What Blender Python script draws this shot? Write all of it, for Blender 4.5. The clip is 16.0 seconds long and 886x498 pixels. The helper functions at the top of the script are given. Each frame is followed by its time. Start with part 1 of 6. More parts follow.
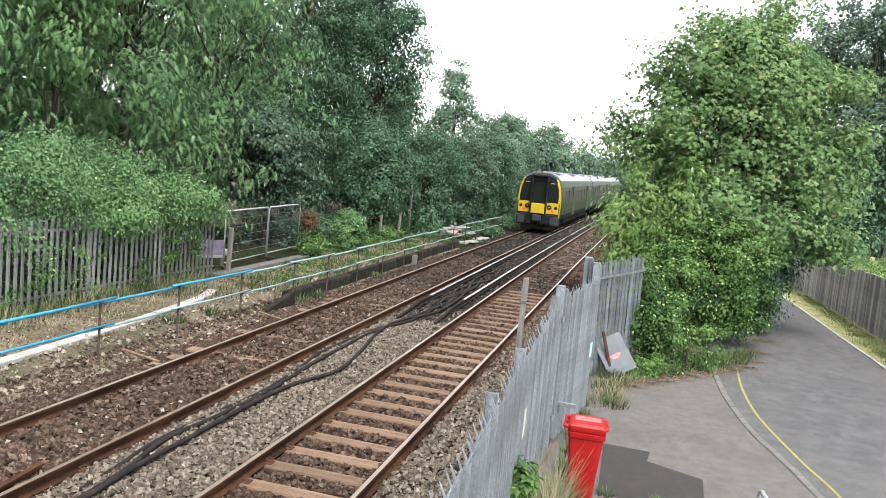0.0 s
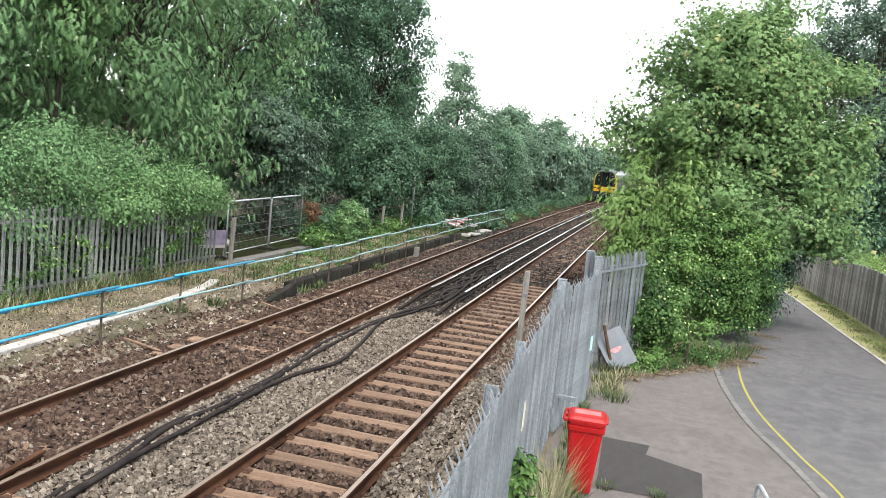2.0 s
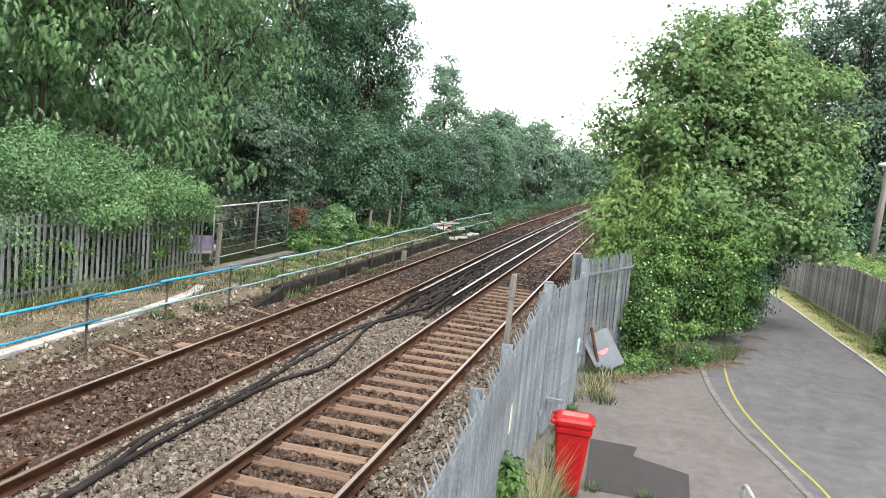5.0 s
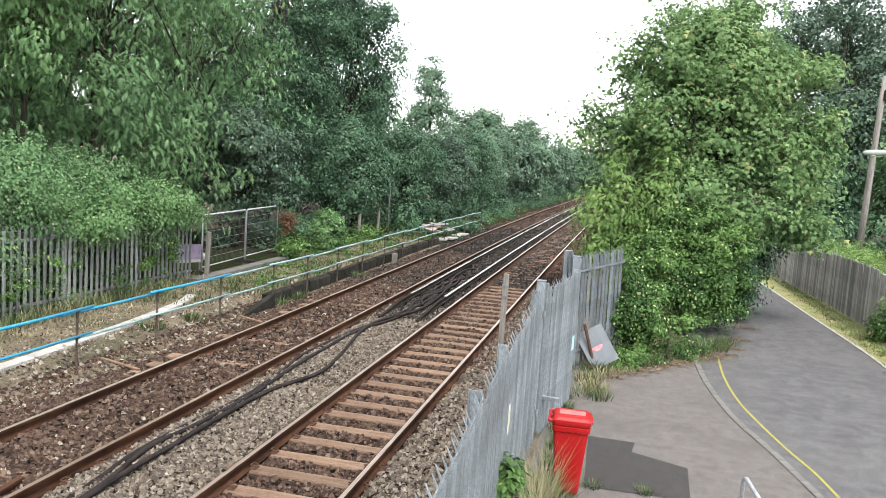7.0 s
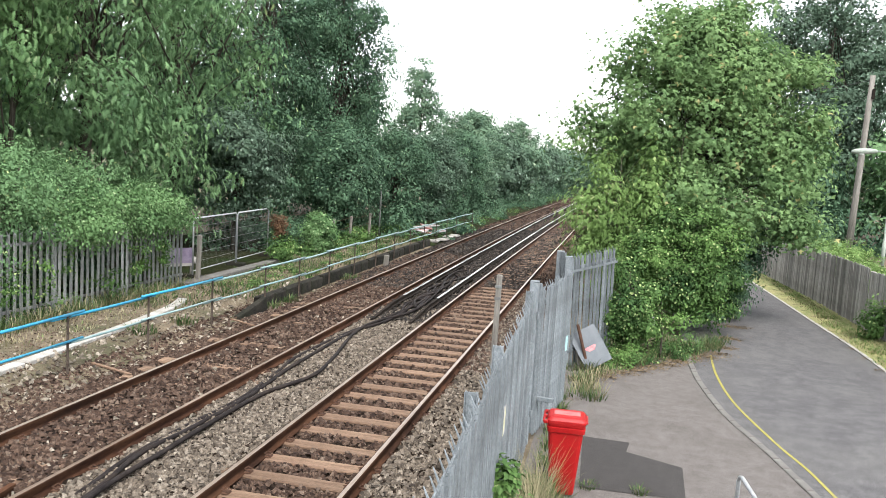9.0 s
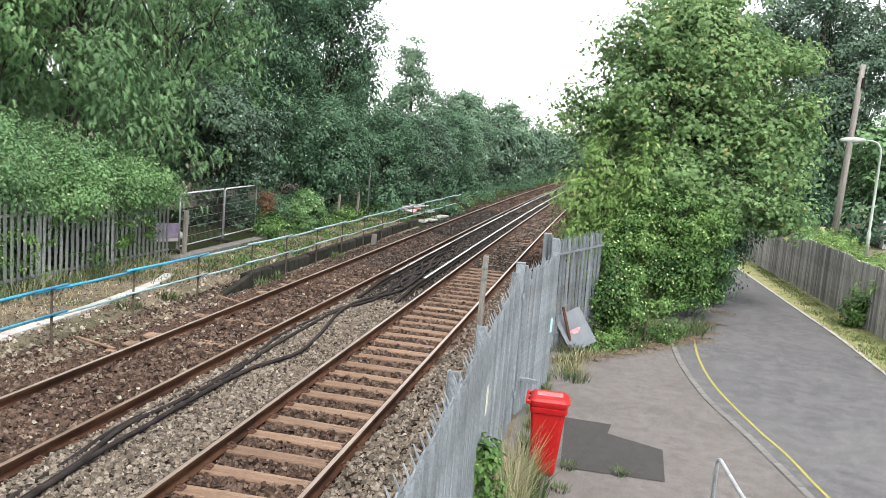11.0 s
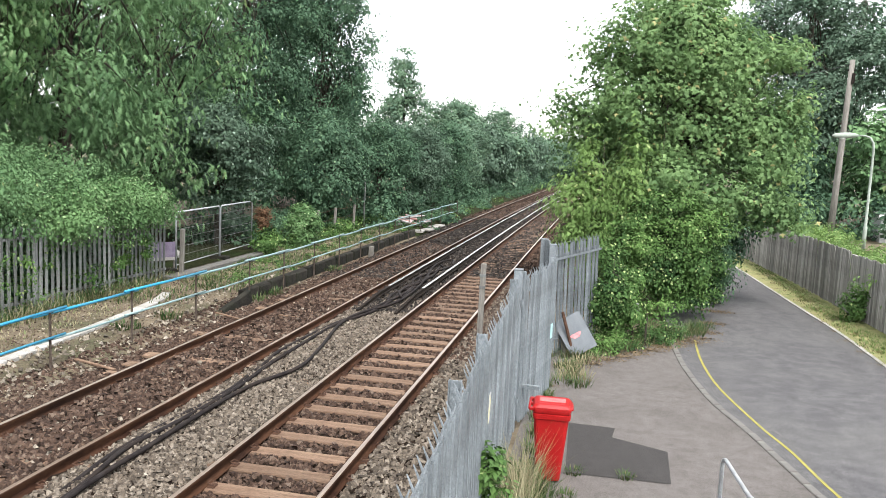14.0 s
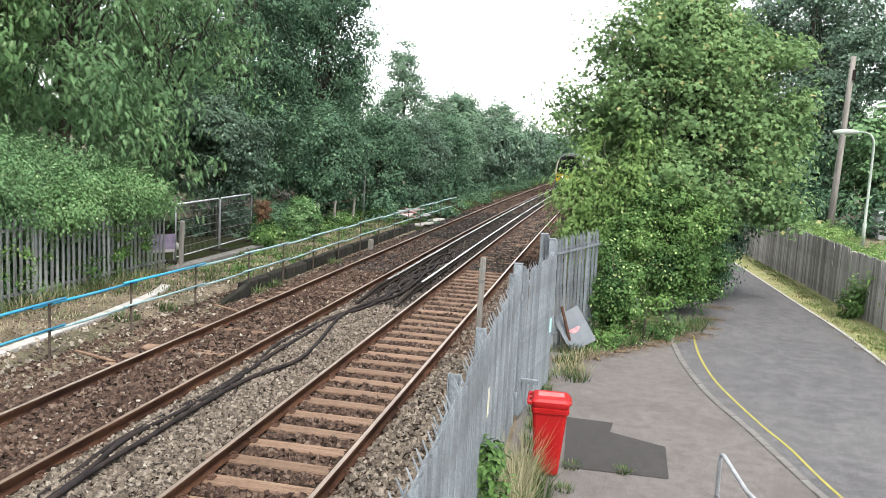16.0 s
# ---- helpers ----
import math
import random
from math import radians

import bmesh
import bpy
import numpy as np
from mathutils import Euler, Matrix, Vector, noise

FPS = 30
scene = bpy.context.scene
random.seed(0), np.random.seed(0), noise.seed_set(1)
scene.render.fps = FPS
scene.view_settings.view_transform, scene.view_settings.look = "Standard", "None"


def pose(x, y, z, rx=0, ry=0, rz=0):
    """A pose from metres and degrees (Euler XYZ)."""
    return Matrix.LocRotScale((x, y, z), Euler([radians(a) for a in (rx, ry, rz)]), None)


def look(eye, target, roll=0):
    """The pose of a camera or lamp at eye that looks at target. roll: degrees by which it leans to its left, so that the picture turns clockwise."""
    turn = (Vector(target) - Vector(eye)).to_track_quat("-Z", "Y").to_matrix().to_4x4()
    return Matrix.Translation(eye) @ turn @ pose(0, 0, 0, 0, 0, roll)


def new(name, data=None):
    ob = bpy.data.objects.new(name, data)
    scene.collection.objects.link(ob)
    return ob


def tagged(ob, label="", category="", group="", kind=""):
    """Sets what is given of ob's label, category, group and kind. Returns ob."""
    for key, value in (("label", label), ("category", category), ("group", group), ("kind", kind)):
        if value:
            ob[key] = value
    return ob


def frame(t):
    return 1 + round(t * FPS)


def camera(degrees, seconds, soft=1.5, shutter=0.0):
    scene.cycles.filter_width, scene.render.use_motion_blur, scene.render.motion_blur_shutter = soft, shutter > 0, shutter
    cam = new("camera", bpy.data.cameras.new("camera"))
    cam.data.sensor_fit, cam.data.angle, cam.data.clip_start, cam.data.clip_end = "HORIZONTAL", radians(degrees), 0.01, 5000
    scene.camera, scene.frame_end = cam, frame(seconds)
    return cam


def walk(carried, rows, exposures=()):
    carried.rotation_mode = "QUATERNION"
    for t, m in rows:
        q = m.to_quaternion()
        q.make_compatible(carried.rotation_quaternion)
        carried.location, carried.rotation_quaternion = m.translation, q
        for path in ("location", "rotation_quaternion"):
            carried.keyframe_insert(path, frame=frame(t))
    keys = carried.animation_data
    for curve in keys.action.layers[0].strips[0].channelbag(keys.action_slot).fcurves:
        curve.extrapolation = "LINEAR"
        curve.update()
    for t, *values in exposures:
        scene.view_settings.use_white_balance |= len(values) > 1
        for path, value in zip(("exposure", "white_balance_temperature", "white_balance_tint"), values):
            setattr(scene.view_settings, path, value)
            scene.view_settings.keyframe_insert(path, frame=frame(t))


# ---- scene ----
cam = camera(57.4667, 16.0, soft=0.6)
PATH = [
    (0, (4.374, -0.068, 3.84), (3.885, 1.859, 3.624), 5.4),
    (0.5, (4.379, -0.075, 3.837), (3.891, 1.851, 3.612), 5.8),
    (1, (4.382, -0.078, 3.846), (3.898, 1.849, 3.618), 5.9),
    (1.5, (4.38, -0.059, 3.85), (3.893, 1.867, 3.619), 5.9),
    (2, (4.386, -0.075, 3.846), (3.894, 1.849, 3.61), 5.9),
    (2.5, (4.398, -0.092, 3.851), (3.913, 1.835, 3.622), 5.9),
    (3, (4.405, -0.094, 3.856), (3.938, 1.838, 3.635), 6.0),
    (3.5, (4.413, -0.107, 3.856), (3.946, 1.825, 3.631), 5.9),
    (4, (4.426, -0.102, 3.852), (3.965, 1.83, 3.623), 6.0),
    (6.5, (4.38, -0.043, 3.849), (3.925, 1.893, 3.637), 4.2),
    (7, (4.372, -0.035, 3.853), (3.932, 1.903, 3.633), 3.8),
    (7.5, (4.367, -0.034, 3.855), (3.93, 1.905, 3.629), 3.6),
    (8, (4.368, -0.023, 3.846), (3.936, 1.917, 3.629), 3.2),
    (8.5, (4.358, -0.03, 3.845), (3.933, 1.913, 3.635), 3.2),
    (9, (4.338, -0.014, 3.847), (3.919, 1.93, 3.632), 3.4),
    (11.5, (4.367, -0.015, 3.834), (3.983, 1.93, 3.57), 4.7),
    (12, (4.358, -0.009, 3.83), (3.971, 1.936, 3.569), 4.5),
    (12.5, (4.354, -0.002, 3.833), (3.968, 1.944, 3.581), 4.1),
    (13, (4.358, 0.003, 3.831), (3.968, 1.948, 3.581), 3.7),
    (13.5, (4.361, 0.0, 3.835), (3.975, 1.947, 3.59), 3.0),
    (14, (4.37, 0.0, 3.835), (3.987, 1.949, 3.598), 2.6),
    (14.5, (4.369, 0.0, 3.834), (3.989, 1.95, 3.599), 2.6),
    (15, (4.369, -0.002, 3.833), (3.986, 1.947, 3.594), 2.7),
    (15.5, (4.368, -0.006, 3.834), (3.985, 1.942, 3.59), 2.8),
    (16, (4.362, -0.006, 3.835), (3.982, 1.942, 3.583), 3.0),
]
walk(cam, [(t, look(eye, target, roll)) for t, eye, target, roll in PATH])

# world, sun, exposure
SUN_EL, SUN_AZ = radians(60), radians(150)
world = bpy.data.worlds.new("overcast_sky")
scene.world = world
world.use_nodes = True
wn, wl = world.node_tree.nodes, world.node_tree.links
sky = wn.new("ShaderNodeTexSky")
sky.sky_type, sky.sun_disc, sky.sun_elevation, sky.sun_rotation = "NISHITA", False, SUN_EL, SUN_AZ
sky.air_density, sky.dust_density = 1.0, 1.6
pale = wn.new("ShaderNodeHueSaturation")
pale.inputs["Saturation"].default_value = 0.2
wl.new(sky.outputs[0], pale.inputs["Color"])
wl.new(pale.outputs[0], wn["Background"].inputs[0])
wn["Background"].inputs[1].default_value = 0.17
sun = new("sun", bpy.data.lights.new("sun", "SUN"))
sun.data.energy, sun.data.angle, sun.data.color = 1.5, radians(20), (1.0, 0.97, 0.93)
sun.matrix_world = look((0, 0, 50), (-math.sin(SUN_AZ) * 30, -math.cos(SUN_AZ) * 30, 50 - 30 * math.tan(SUN_EL)))
scene.view_settings.exposure = 1.88


# materials
TONE = 0.68


def toned(c, k=TONE):
    return tuple(v * k for v in c)


def surf(name, c1, c2, scale=3.0, rough=0.8, bump=0.3, fine=60.0, metal=0.0, c3=None, c3_scale=0.6, c3_amount=0.5, dist=0.01,
         random_tint=0.0, island=False, spec=0.2, stretch=(1, 1, 1), grain=0.28):
    """Two-scale mottled surface: c1/c2 by noise, c3 as broad stains, fine grain in colour and relief."""
    c1, c2, c3 = toned(c1), toned(c2), toned(c3) if c3 else None
    m = bpy.data.materials.new(name)
    m.use_nodes = True
    n, l = m.node_tree.nodes, m.node_tree.links
    b = n["Principled BSDF"]
    b.inputs["Metallic"].default_value = metal
    b.inputs["Specular IOR Level"].default_value = spec
    tc = n.new("ShaderNodeTexCoord")
    mp = n.new("ShaderNodeMapping")
    mp.inputs["Scale"].default_value = stretch
    l.new(tc.outputs["Object"], mp.inputs[0])

    def tex(s, detail):
        t = n.new("ShaderNodeTexNoise")
        t.inputs["Scale"].default_value, t.inputs["Detail"].default_value = s, detail
        l.new(mp.outputs[0], t.inputs["Vector"])
        return t

    def ramp(t, lo, hi):
        r = n.new("ShaderNodeMapRange")
        r.inputs[1].default_value, r.inputs[2].default_value = lo, hi
        l.new(t, r.inputs[0])
        return r.outputs[0]

    def mix(f, a, c, mode="MIX"):
        x = n.new("ShaderNodeMix")
        x.data_type, x.blend_type = "RGBA", mode
        for sock, v in ((x.inputs[0], f), (x.inputs[6], a), (x.inputs[7], c)):
            if hasattr(v, "is_linked"):
                l.new(v, sock)
            else:
                sock.default_value = v if isinstance(v, float) else (*v, 1)
        return x.outputs[2]

    t1, t2 = tex(scale, 6), tex(fine, 3)
    col = mix(ramp(t1.outputs[0], 0.35, 0.65), c1, c2)
    if c3:
        t3 = tex(c3_scale, 5)
        f = n.new("ShaderNodeMath")
        f.operation = "MULTIPLY"
        f.inputs[1].default_value = c3_amount
        l.new(ramp(t3.outputs[0], 0.48, 0.66), f.inputs[0])
        col = mix(f.outputs[0], col, c3)
    g = n.new("ShaderNodeMapRange")
    g.inputs[1].default_value, g.inputs[2].default_value = 0.25, 0.75
    g.inputs[3].default_value, g.inputs[4].default_value = 1 - grain, 1 + grain
    l.new(t2.outputs[0], g.inputs[0])
    col = mix(1.0, col, g.outputs[0], "MULTIPLY")
    if random_tint:
        src = n.new("ShaderNodeNewGeometry").outputs["Random Per Island"] if island else n.new("ShaderNodeObjectInfo").outputs["Random"]
        r = n.new("ShaderNodeMapRange")
        r.inputs[3].default_value, r.inputs[4].default_value = 1 - random_tint, 1 + random_tint
        l.new(src, r.inputs[0])
        col = mix(1.0, col, r.outputs[0], "MULTIPLY")
    l.new(col, b.inputs["Base Color"])
    rr = n.new("ShaderNodeMapRange")
    rr.inputs[3].default_value, rr.inputs[4].default_value = max(0.05, rough - 0.12), min(1, rough + 0.12)
    l.new(t1.outputs[0], rr.inputs[0])
    l.new(rr.outputs[0], b.inputs["Roughness"])
    if bump:
        bp = n.new("ShaderNodeBump")
        bp.inputs["Strength"].default_value, bp.inputs["Distance"].default_value = bump, dist
        l.new(t2.outputs[0], bp.inputs["Height"])
        l.new(bp.outputs[0], b.inputs["Normal"])
    return m


def stone_mat(name, ramp, scale=40.0):
    """Ballast: each stone takes its own colour from the ramp, with a mottled broken face."""
    m = surf(name, (0.5, 0.5, 0.5), (0.9, 0.88, 0.86), scale, 0.93, 0.6, 110, spec=0.2)
    n, l = m.node_tree.nodes, m.node_tree.links
    b = n["Principled BSDF"]
    face = b.inputs["Base Color"].links[0].from_socket
    geo, cr, mx = n.new("ShaderNodeNewGeometry"), n.new("ShaderNodeValToRGB"), n.new("ShaderNodeMix")
    for k in range(len(ramp) - 2):
        cr.color_ramp.elements.new(0.5)
    for e, (at, c) in zip(cr.color_ramp.elements, ramp):
        e.position, e.color = at, (*c, 1)
    l.new(geo.outputs["Random Per Island"], cr.inputs[0])
    mx.data_type, mx.blend_type = "RGBA", "MULTIPLY"
    mx.inputs[0].default_value = 1.0
    l.new(cr.outputs[0], mx.inputs[6])
    l.new(face, mx.inputs[7])
    l.new(mx.outputs[2], b.inputs["Base Color"])
    return m


def leaf_mat(name, c1, c2, c3=None, c3_part=0.06, trans=0.3, rough=0.6):
    """Leaves: tint leaf by leaf and by broad patches, a share of off-colour leaves, light through the blade."""
    c1, c2, c3 = ((v[0] * 0.71, v[1] * 0.77, v[2] * 0.81) if v else None for v in (c1, c2, c3))
    m = bpy.data.materials.new(name)
    m.use_nodes = True
    n, l = m.node_tree.nodes, m.node_tree.links
    b = n["Principled BSDF"]
    b.inputs["Roughness"].default_value = rough
    b.inputs["Specular IOR Level"].default_value = 0.12
    geo, tc, noi = n.new("ShaderNodeNewGeometry"), n.new("ShaderNodeTexCoord"), n.new("ShaderNodeTexNoise")
    noi.inputs["Scale"].default_value, noi.inputs["Detail"].default_value = 0.9, 6
    l.new(tc.outputs["Object"], noi.inputs["Vector"])
    add = n.new("ShaderNodeMath")
    add.operation = "MULTIPLY_ADD"
    add.inputs[1].default_value = 0.22
    l.new(geo.outputs["Random Per Island"], add.inputs[0])
    sh = n.new("ShaderNodeMapRange")
    sh.inputs[1].default_value, sh.inputs[2].default_value, sh.inputs[3].default_value, sh.inputs[4].default_value = 0.33, 0.67, 0.0, 0.7
    l.new(noi.outputs[0], sh.inputs[0])
    l.new(sh.outputs[0], add.inputs[2])
    r = n.new("ShaderNodeValToRGB")
    r.color_ramp.elements[0].color, r.color_ramp.elements[1].color = (*c1, 1), (*c2, 1)
    l.new(add.outputs[0], r.inputs[0])
    col = r.outputs[0]
    if c3:
        gt = n.new("ShaderNodeMath")
        gt.operation = "GREATER_THAN"
        gt.inputs[1].default_value = 1 - c3_part
        l.new(geo.outputs["Random Per Island"], gt.inputs[0])
        x = n.new("ShaderNodeMix")
        x.data_type = "RGBA"
        x.inputs[7].default_value = (*c3, 1)
        l.new(gt.outputs[0], x.inputs[0])
        l.new(col, x.inputs[6])
        col = x.outputs[2]
    l.new(col, b.inputs["Base Color"])
    tr, ms = n.new("ShaderNodeBsdfTranslucent"), n.new("ShaderNodeMixShader")
    l.new(col, tr.inputs[0])
    ms.inputs[0].default_value = trans
    l.new(b.outputs[0], ms.inputs[1])
    l.new(tr.outputs[0], ms.inputs[2])
    l.new(ms.outputs[0], n["Material Output"].inputs[0])
    return m


def plain(name, c, rough=0.5, metal=0.0, glow=0.0, spec=0.5):
    c = c if glow else toned(c)
    m = bpy.data.materials.new(name)
    m.use_nodes = True
    b = m.node_tree.nodes["Principled BSDF"]
    b.inputs["Base Color"].default_value, b.inputs["Roughness"].default_value, b.inputs["Metallic"].default_value = (*c, 1), rough, metal
    b.inputs["Specular IOR Level"].default_value = spec
    if glow:
        b.inputs["Emission Color"].default_value, b.inputs["Emission Strength"].default_value = (*c, 1), glow
    return m


M = {
    # Ground litter pushed near black so its colour carries the shade under trees.
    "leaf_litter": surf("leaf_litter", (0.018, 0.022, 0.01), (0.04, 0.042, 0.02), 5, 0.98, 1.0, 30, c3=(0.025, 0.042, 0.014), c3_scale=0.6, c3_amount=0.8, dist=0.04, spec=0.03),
    "soil": surf("sandy_soil", (0.12, 0.095, 0.063), (0.205, 0.165, 0.115), 2.2, 0.95, 1.0, 22, c3=(0.055, 0.07, 0.03), c3_scale=0.5, c3_amount=0.75, dist=0.04),
    # Brown bed darkened so its colour paints the shade in gaps between stones.
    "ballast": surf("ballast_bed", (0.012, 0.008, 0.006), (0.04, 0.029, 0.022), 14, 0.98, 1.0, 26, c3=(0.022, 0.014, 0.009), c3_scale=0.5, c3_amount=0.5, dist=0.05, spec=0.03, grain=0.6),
    "stone_grey": stone_mat("grey_ballast_stone", [(0.0, (0.075, 0.06, 0.047)), (0.3, (0.155, 0.127, 0.099)), (0.75, (0.265, 0.222, 0.176)), (1.0, (0.4, 0.35, 0.29))]),
    "stone_brown": stone_mat("rust_stained_ballast_stone", [(0.0, (0.034, 0.019, 0.013)), (0.4, (0.09, 0.055, 0.039)), (0.85, (0.165, 0.11, 0.08)), (1.0, (0.25, 0.19, 0.148))]),
    "stone_dark": stone_mat("brake_dust_dark_stone", [(0.0, (0.012, 0.01, 0.009)), (0.6, (0.045, 0.038, 0.033)), (0.9, (0.1, 0.086, 0.074)), (1.0, (0.2, 0.17, 0.14))]),
    "stone_pale": stone_mat("pale_gravel_stone", [(0.0, (0.14, 0.118, 0.092)), (0.5, (0.3, 0.26, 0.205)), (1.0, (0.58, 0.52, 0.43))]),
    "rust_rail": surf("rusty_rail_side", (0.032, 0.014, 0.008), (0.085, 0.04, 0.022), 6, 0.85, 0.4, 50, c3=(0.018, 0.01, 0.007), c3_scale=2, stretch=(1, 0.2, 1), spec=0.1),
    "rail_top": surf("worn_rail_head", (0.33, 0.255, 0.2), (0.5, 0.42, 0.35), 3, 0.36, 0.05, 30, metal=0.65, stretch=(3, 0.1, 1)),
    "rail_top_dull": surf("dull_rail_head", (0.26, 0.19, 0.145), (0.38, 0.3, 0.24), 3, 0.42, 0.05, 30, metal=0.55, stretch=(3, 0.1, 1)),
    "sleeper": surf("dusty_brown_sleeper", (0.15, 0.092, 0.06), (0.245, 0.168, 0.116), 4, 0.92, 0.5, 45, c3=(0.1, 0.056, 0.036), c3_scale=1.5, random_tint=0.2, stretch=(0.4, 2, 1), grain=0.4),
    "clip": surf("rusty_rail_clip", (0.054, 0.027, 0.018), (0.102, 0.054, 0.033), 20, 0.85, 0.4, 80),
    "conductor": surf("conductor_rail_steel", (0.62, 0.6, 0.58), (0.8, 0.78, 0.76), 3, 0.28, 0.05, 30, metal=0.75, stretch=(3, 0.1, 1)),
    "conductor_side": surf("conductor_rail_side", (0.014, 0.011, 0.009), (0.032, 0.024, 0.019), 5, 0.85, 0.3, 40, spec=0.1),
    "insulator": surf("dirty_white_insulator", (0.071, 0.067, 0.061), (0.102, 0.098, 0.090), 8, 0.5, 0.1, 50),
    "cable": surf("black_rubber_cable", (0.012, 0.009, 0.009), (0.03, 0.025, 0.024), 6, 0.8, 0.2, 60, c3=(0.06, 0.044, 0.034), c3_scale=2.5, c3_amount=0.3, spec=0.12),
    "bark": surf("bark", (0.04, 0.034, 0.026), (0.085, 0.072, 0.056), 3, 0.95, 0.8, 25, dist=0.03, stretch=(1, 1, 0.25)),
    "footway": surf("worn_grey_asphalt", (0.122, 0.109, 0.101), (0.159, 0.145, 0.136), 5, 0.92, 0.8, 75, grain=0.5, c3=(0.092, 0.082, 0.073), c3_scale=0.9, c3_amount=0.4),
    "road": surf("dark_asphalt", (0.086, 0.083, 0.086), (0.126, 0.123, 0.123), 4, 0.9, 0.8, 80, grain=0.7, c3=(0.150, 0.147, 0.140), c3_scale=0.35, c3_amount=0.35),
    "patch": surf("asphalt_patch", (0.044, 0.041, 0.039), (0.058, 0.054, 0.052), 7, 0.92, 0.8, 80, grain=0.5),
    "kerb": surf("concrete_edging", (0.138, 0.132, 0.122), (0.194, 0.185, 0.172), 5, 0.9, 0.3, 80, c3=(0.125, 0.112, 0.100), c3_scale=1.4, random_tint=0.1),
    "white_concrete": surf("pale_concrete", (0.340, 0.326, 0.299), (0.435, 0.422, 0.394), 4, 0.85, 0.3, 60, c3=(0.245, 0.224, 0.190), c3_scale=1.2, random_tint=0.08),
    "wall": surf("dark_weathered_concrete", (0.016, 0.014, 0.012), (0.042, 0.038, 0.029), 4, 0.95, 0.7, 30, c3=(0.016, 0.021, 0.010), c3_scale=1.2, random_tint=0.25, dist=0.02),
    "yellow_line": surf("worn_yellow_road_paint", (0.282, 0.251, 0.049), (0.355, 0.319, 0.086), 9, 0.75, 0.2, 90, c3=(0.245, 0.227, 0.086), c3_scale=4, c3_amount=0.6),
    "white_line": surf("worn_white_edge_line", (0.354, 0.340, 0.313), (0.462, 0.449, 0.422), 7, 0.8, 0.2, 90, c3=(0.204, 0.197, 0.184), c3_scale=2.5),
    "galv": surf("galvanised_steel", (0.174, 0.200, 0.217), (0.261, 0.291, 0.309), 26, 0.5, 0.1, 90, metal=0.15, c3=(0.131, 0.142, 0.150), c3_scale=1.8, c3_amount=0.6, random_tint=0.25, spec=0.35),
    "galv_bright": surf("bright_galvanised_tube", (0.4, 0.42, 0.43), (0.52, 0.54, 0.55), 9, 0.45, 0.05, 60, metal=0.2, c3=(0.3, 0.3, 0.29), c3_scale=3),
    "galv_old": surf("weathered_galvanised_steel", (0.19, 0.2, 0.195), (0.33, 0.345, 0.335), 5, 0.7, 0.15, 45, metal=0.2, c3=(0.13, 0.115, 0.09), c3_scale=1.3, c3_amount=0.6, random_tint=0.28),
    "blue_pipe": surf("blue_plastic_pipe", (0.024, 0.245, 0.408), (0.048, 0.313, 0.476), 4, 0.4, 0.03, 40, c3=(0.109, 0.272, 0.340), c3_scale=1.5, c3_amount=0.4),
    "pale_pipe": surf("faded_pale_blue_pipe", (0.204, 0.326, 0.333), (0.299, 0.408, 0.408), 4, 0.4, 0.03, 40, c3=(0.204, 0.286, 0.286), c3_scale=1.5),
    "rust_post": surf("rusted_steel_post", (0.066, 0.048, 0.036), (0.114, 0.090, 0.072), 10, 0.85, 0.3, 60),
    "timber": surf("silvered_fence_timber", (0.284, 0.266, 0.247), (0.515, 0.493, 0.463), 5, 0.9, 0.5, 40, c3=(0.138, 0.123, 0.103), c3_scale=1.2, random_tint=0.45, stretch=(3, 3, 0.25)),
    "post_wood": surf("grey_weathered_wood", (0.17, 0.158, 0.14), (0.285, 0.268, 0.24), 6, 0.9, 0.5, 40, c3=(0.090, 0.077, 0.059), c3_scale=1.5, stretch=(2, 2, 0.2)),
    "red": surf("red_bin_plastic", (0.345, 0.009, 0.010), (0.390, 0.014, 0.014), 3, 0.42, 0.05, 90, c3=(0.287, 0.012, 0.012), c3_scale=2, c3_amount=0.3),
    "black": plain("black_rubber", (0.02, 0.02, 0.02), 0.6),
    "grass_green": leaf_mat("green_grass", (0.045, 0.08, 0.025), (0.115, 0.16, 0.055), (0.2, 0.17, 0.09), 0.2, 0.25),
    "grass_dry": leaf_mat("dry_straw_grass", (0.255, 0.209, 0.114), (0.471, 0.397, 0.242), (0.176, 0.215, 0.081), 0.15, 0.25),
    "verge_green": leaf_mat("verge_grass_green", (0.128, 0.188, 0.052), (0.298, 0.377, 0.128), (0.479, 0.410, 0.223), 0.25, 0.3),
    "leaf_maple": leaf_mat("maple_leaf", (0.1, 0.175, 0.065), (0.3, 0.42, 0.165), (0.44, 0.39, 0.17), 0.02, trans=0.42),
    "leaf_shrub": leaf_mat("shrub_leaf", (0.018, 0.05, 0.014), (0.15, 0.25, 0.062), (0.3, 0.36, 0.14), 0.06, trans=0.16),
    "leaf_light": leaf_mat("light_green_leaf", (0.075, 0.150, 0.053), (0.233, 0.363, 0.144), (0.372, 0.462, 0.229), 0.05),
    "leaf_dark": leaf_mat("dark_tree_leaf", (0.030, 0.065, 0.037), (0.135, 0.223, 0.121), (0.205, 0.298, 0.158), 0.04),
    "leaf_sapling": leaf_mat("young_ash_leaf", (0.115, 0.19, 0.05), (0.29, 0.41, 0.13), (0.4, 0.46, 0.18), 0.05, trans=0.4),
    "leaf_ash": leaf_mat("ash_leaf", (0.066, 0.130, 0.055), (0.248, 0.385, 0.165), (0.396, 0.462, 0.198), 0.012),
    "leaf_grey": leaf_mat("grey_green_leaf", (0.046, 0.078, 0.048), (0.175, 0.245, 0.158), (0.26, 0.33, 0.24), 0.05),
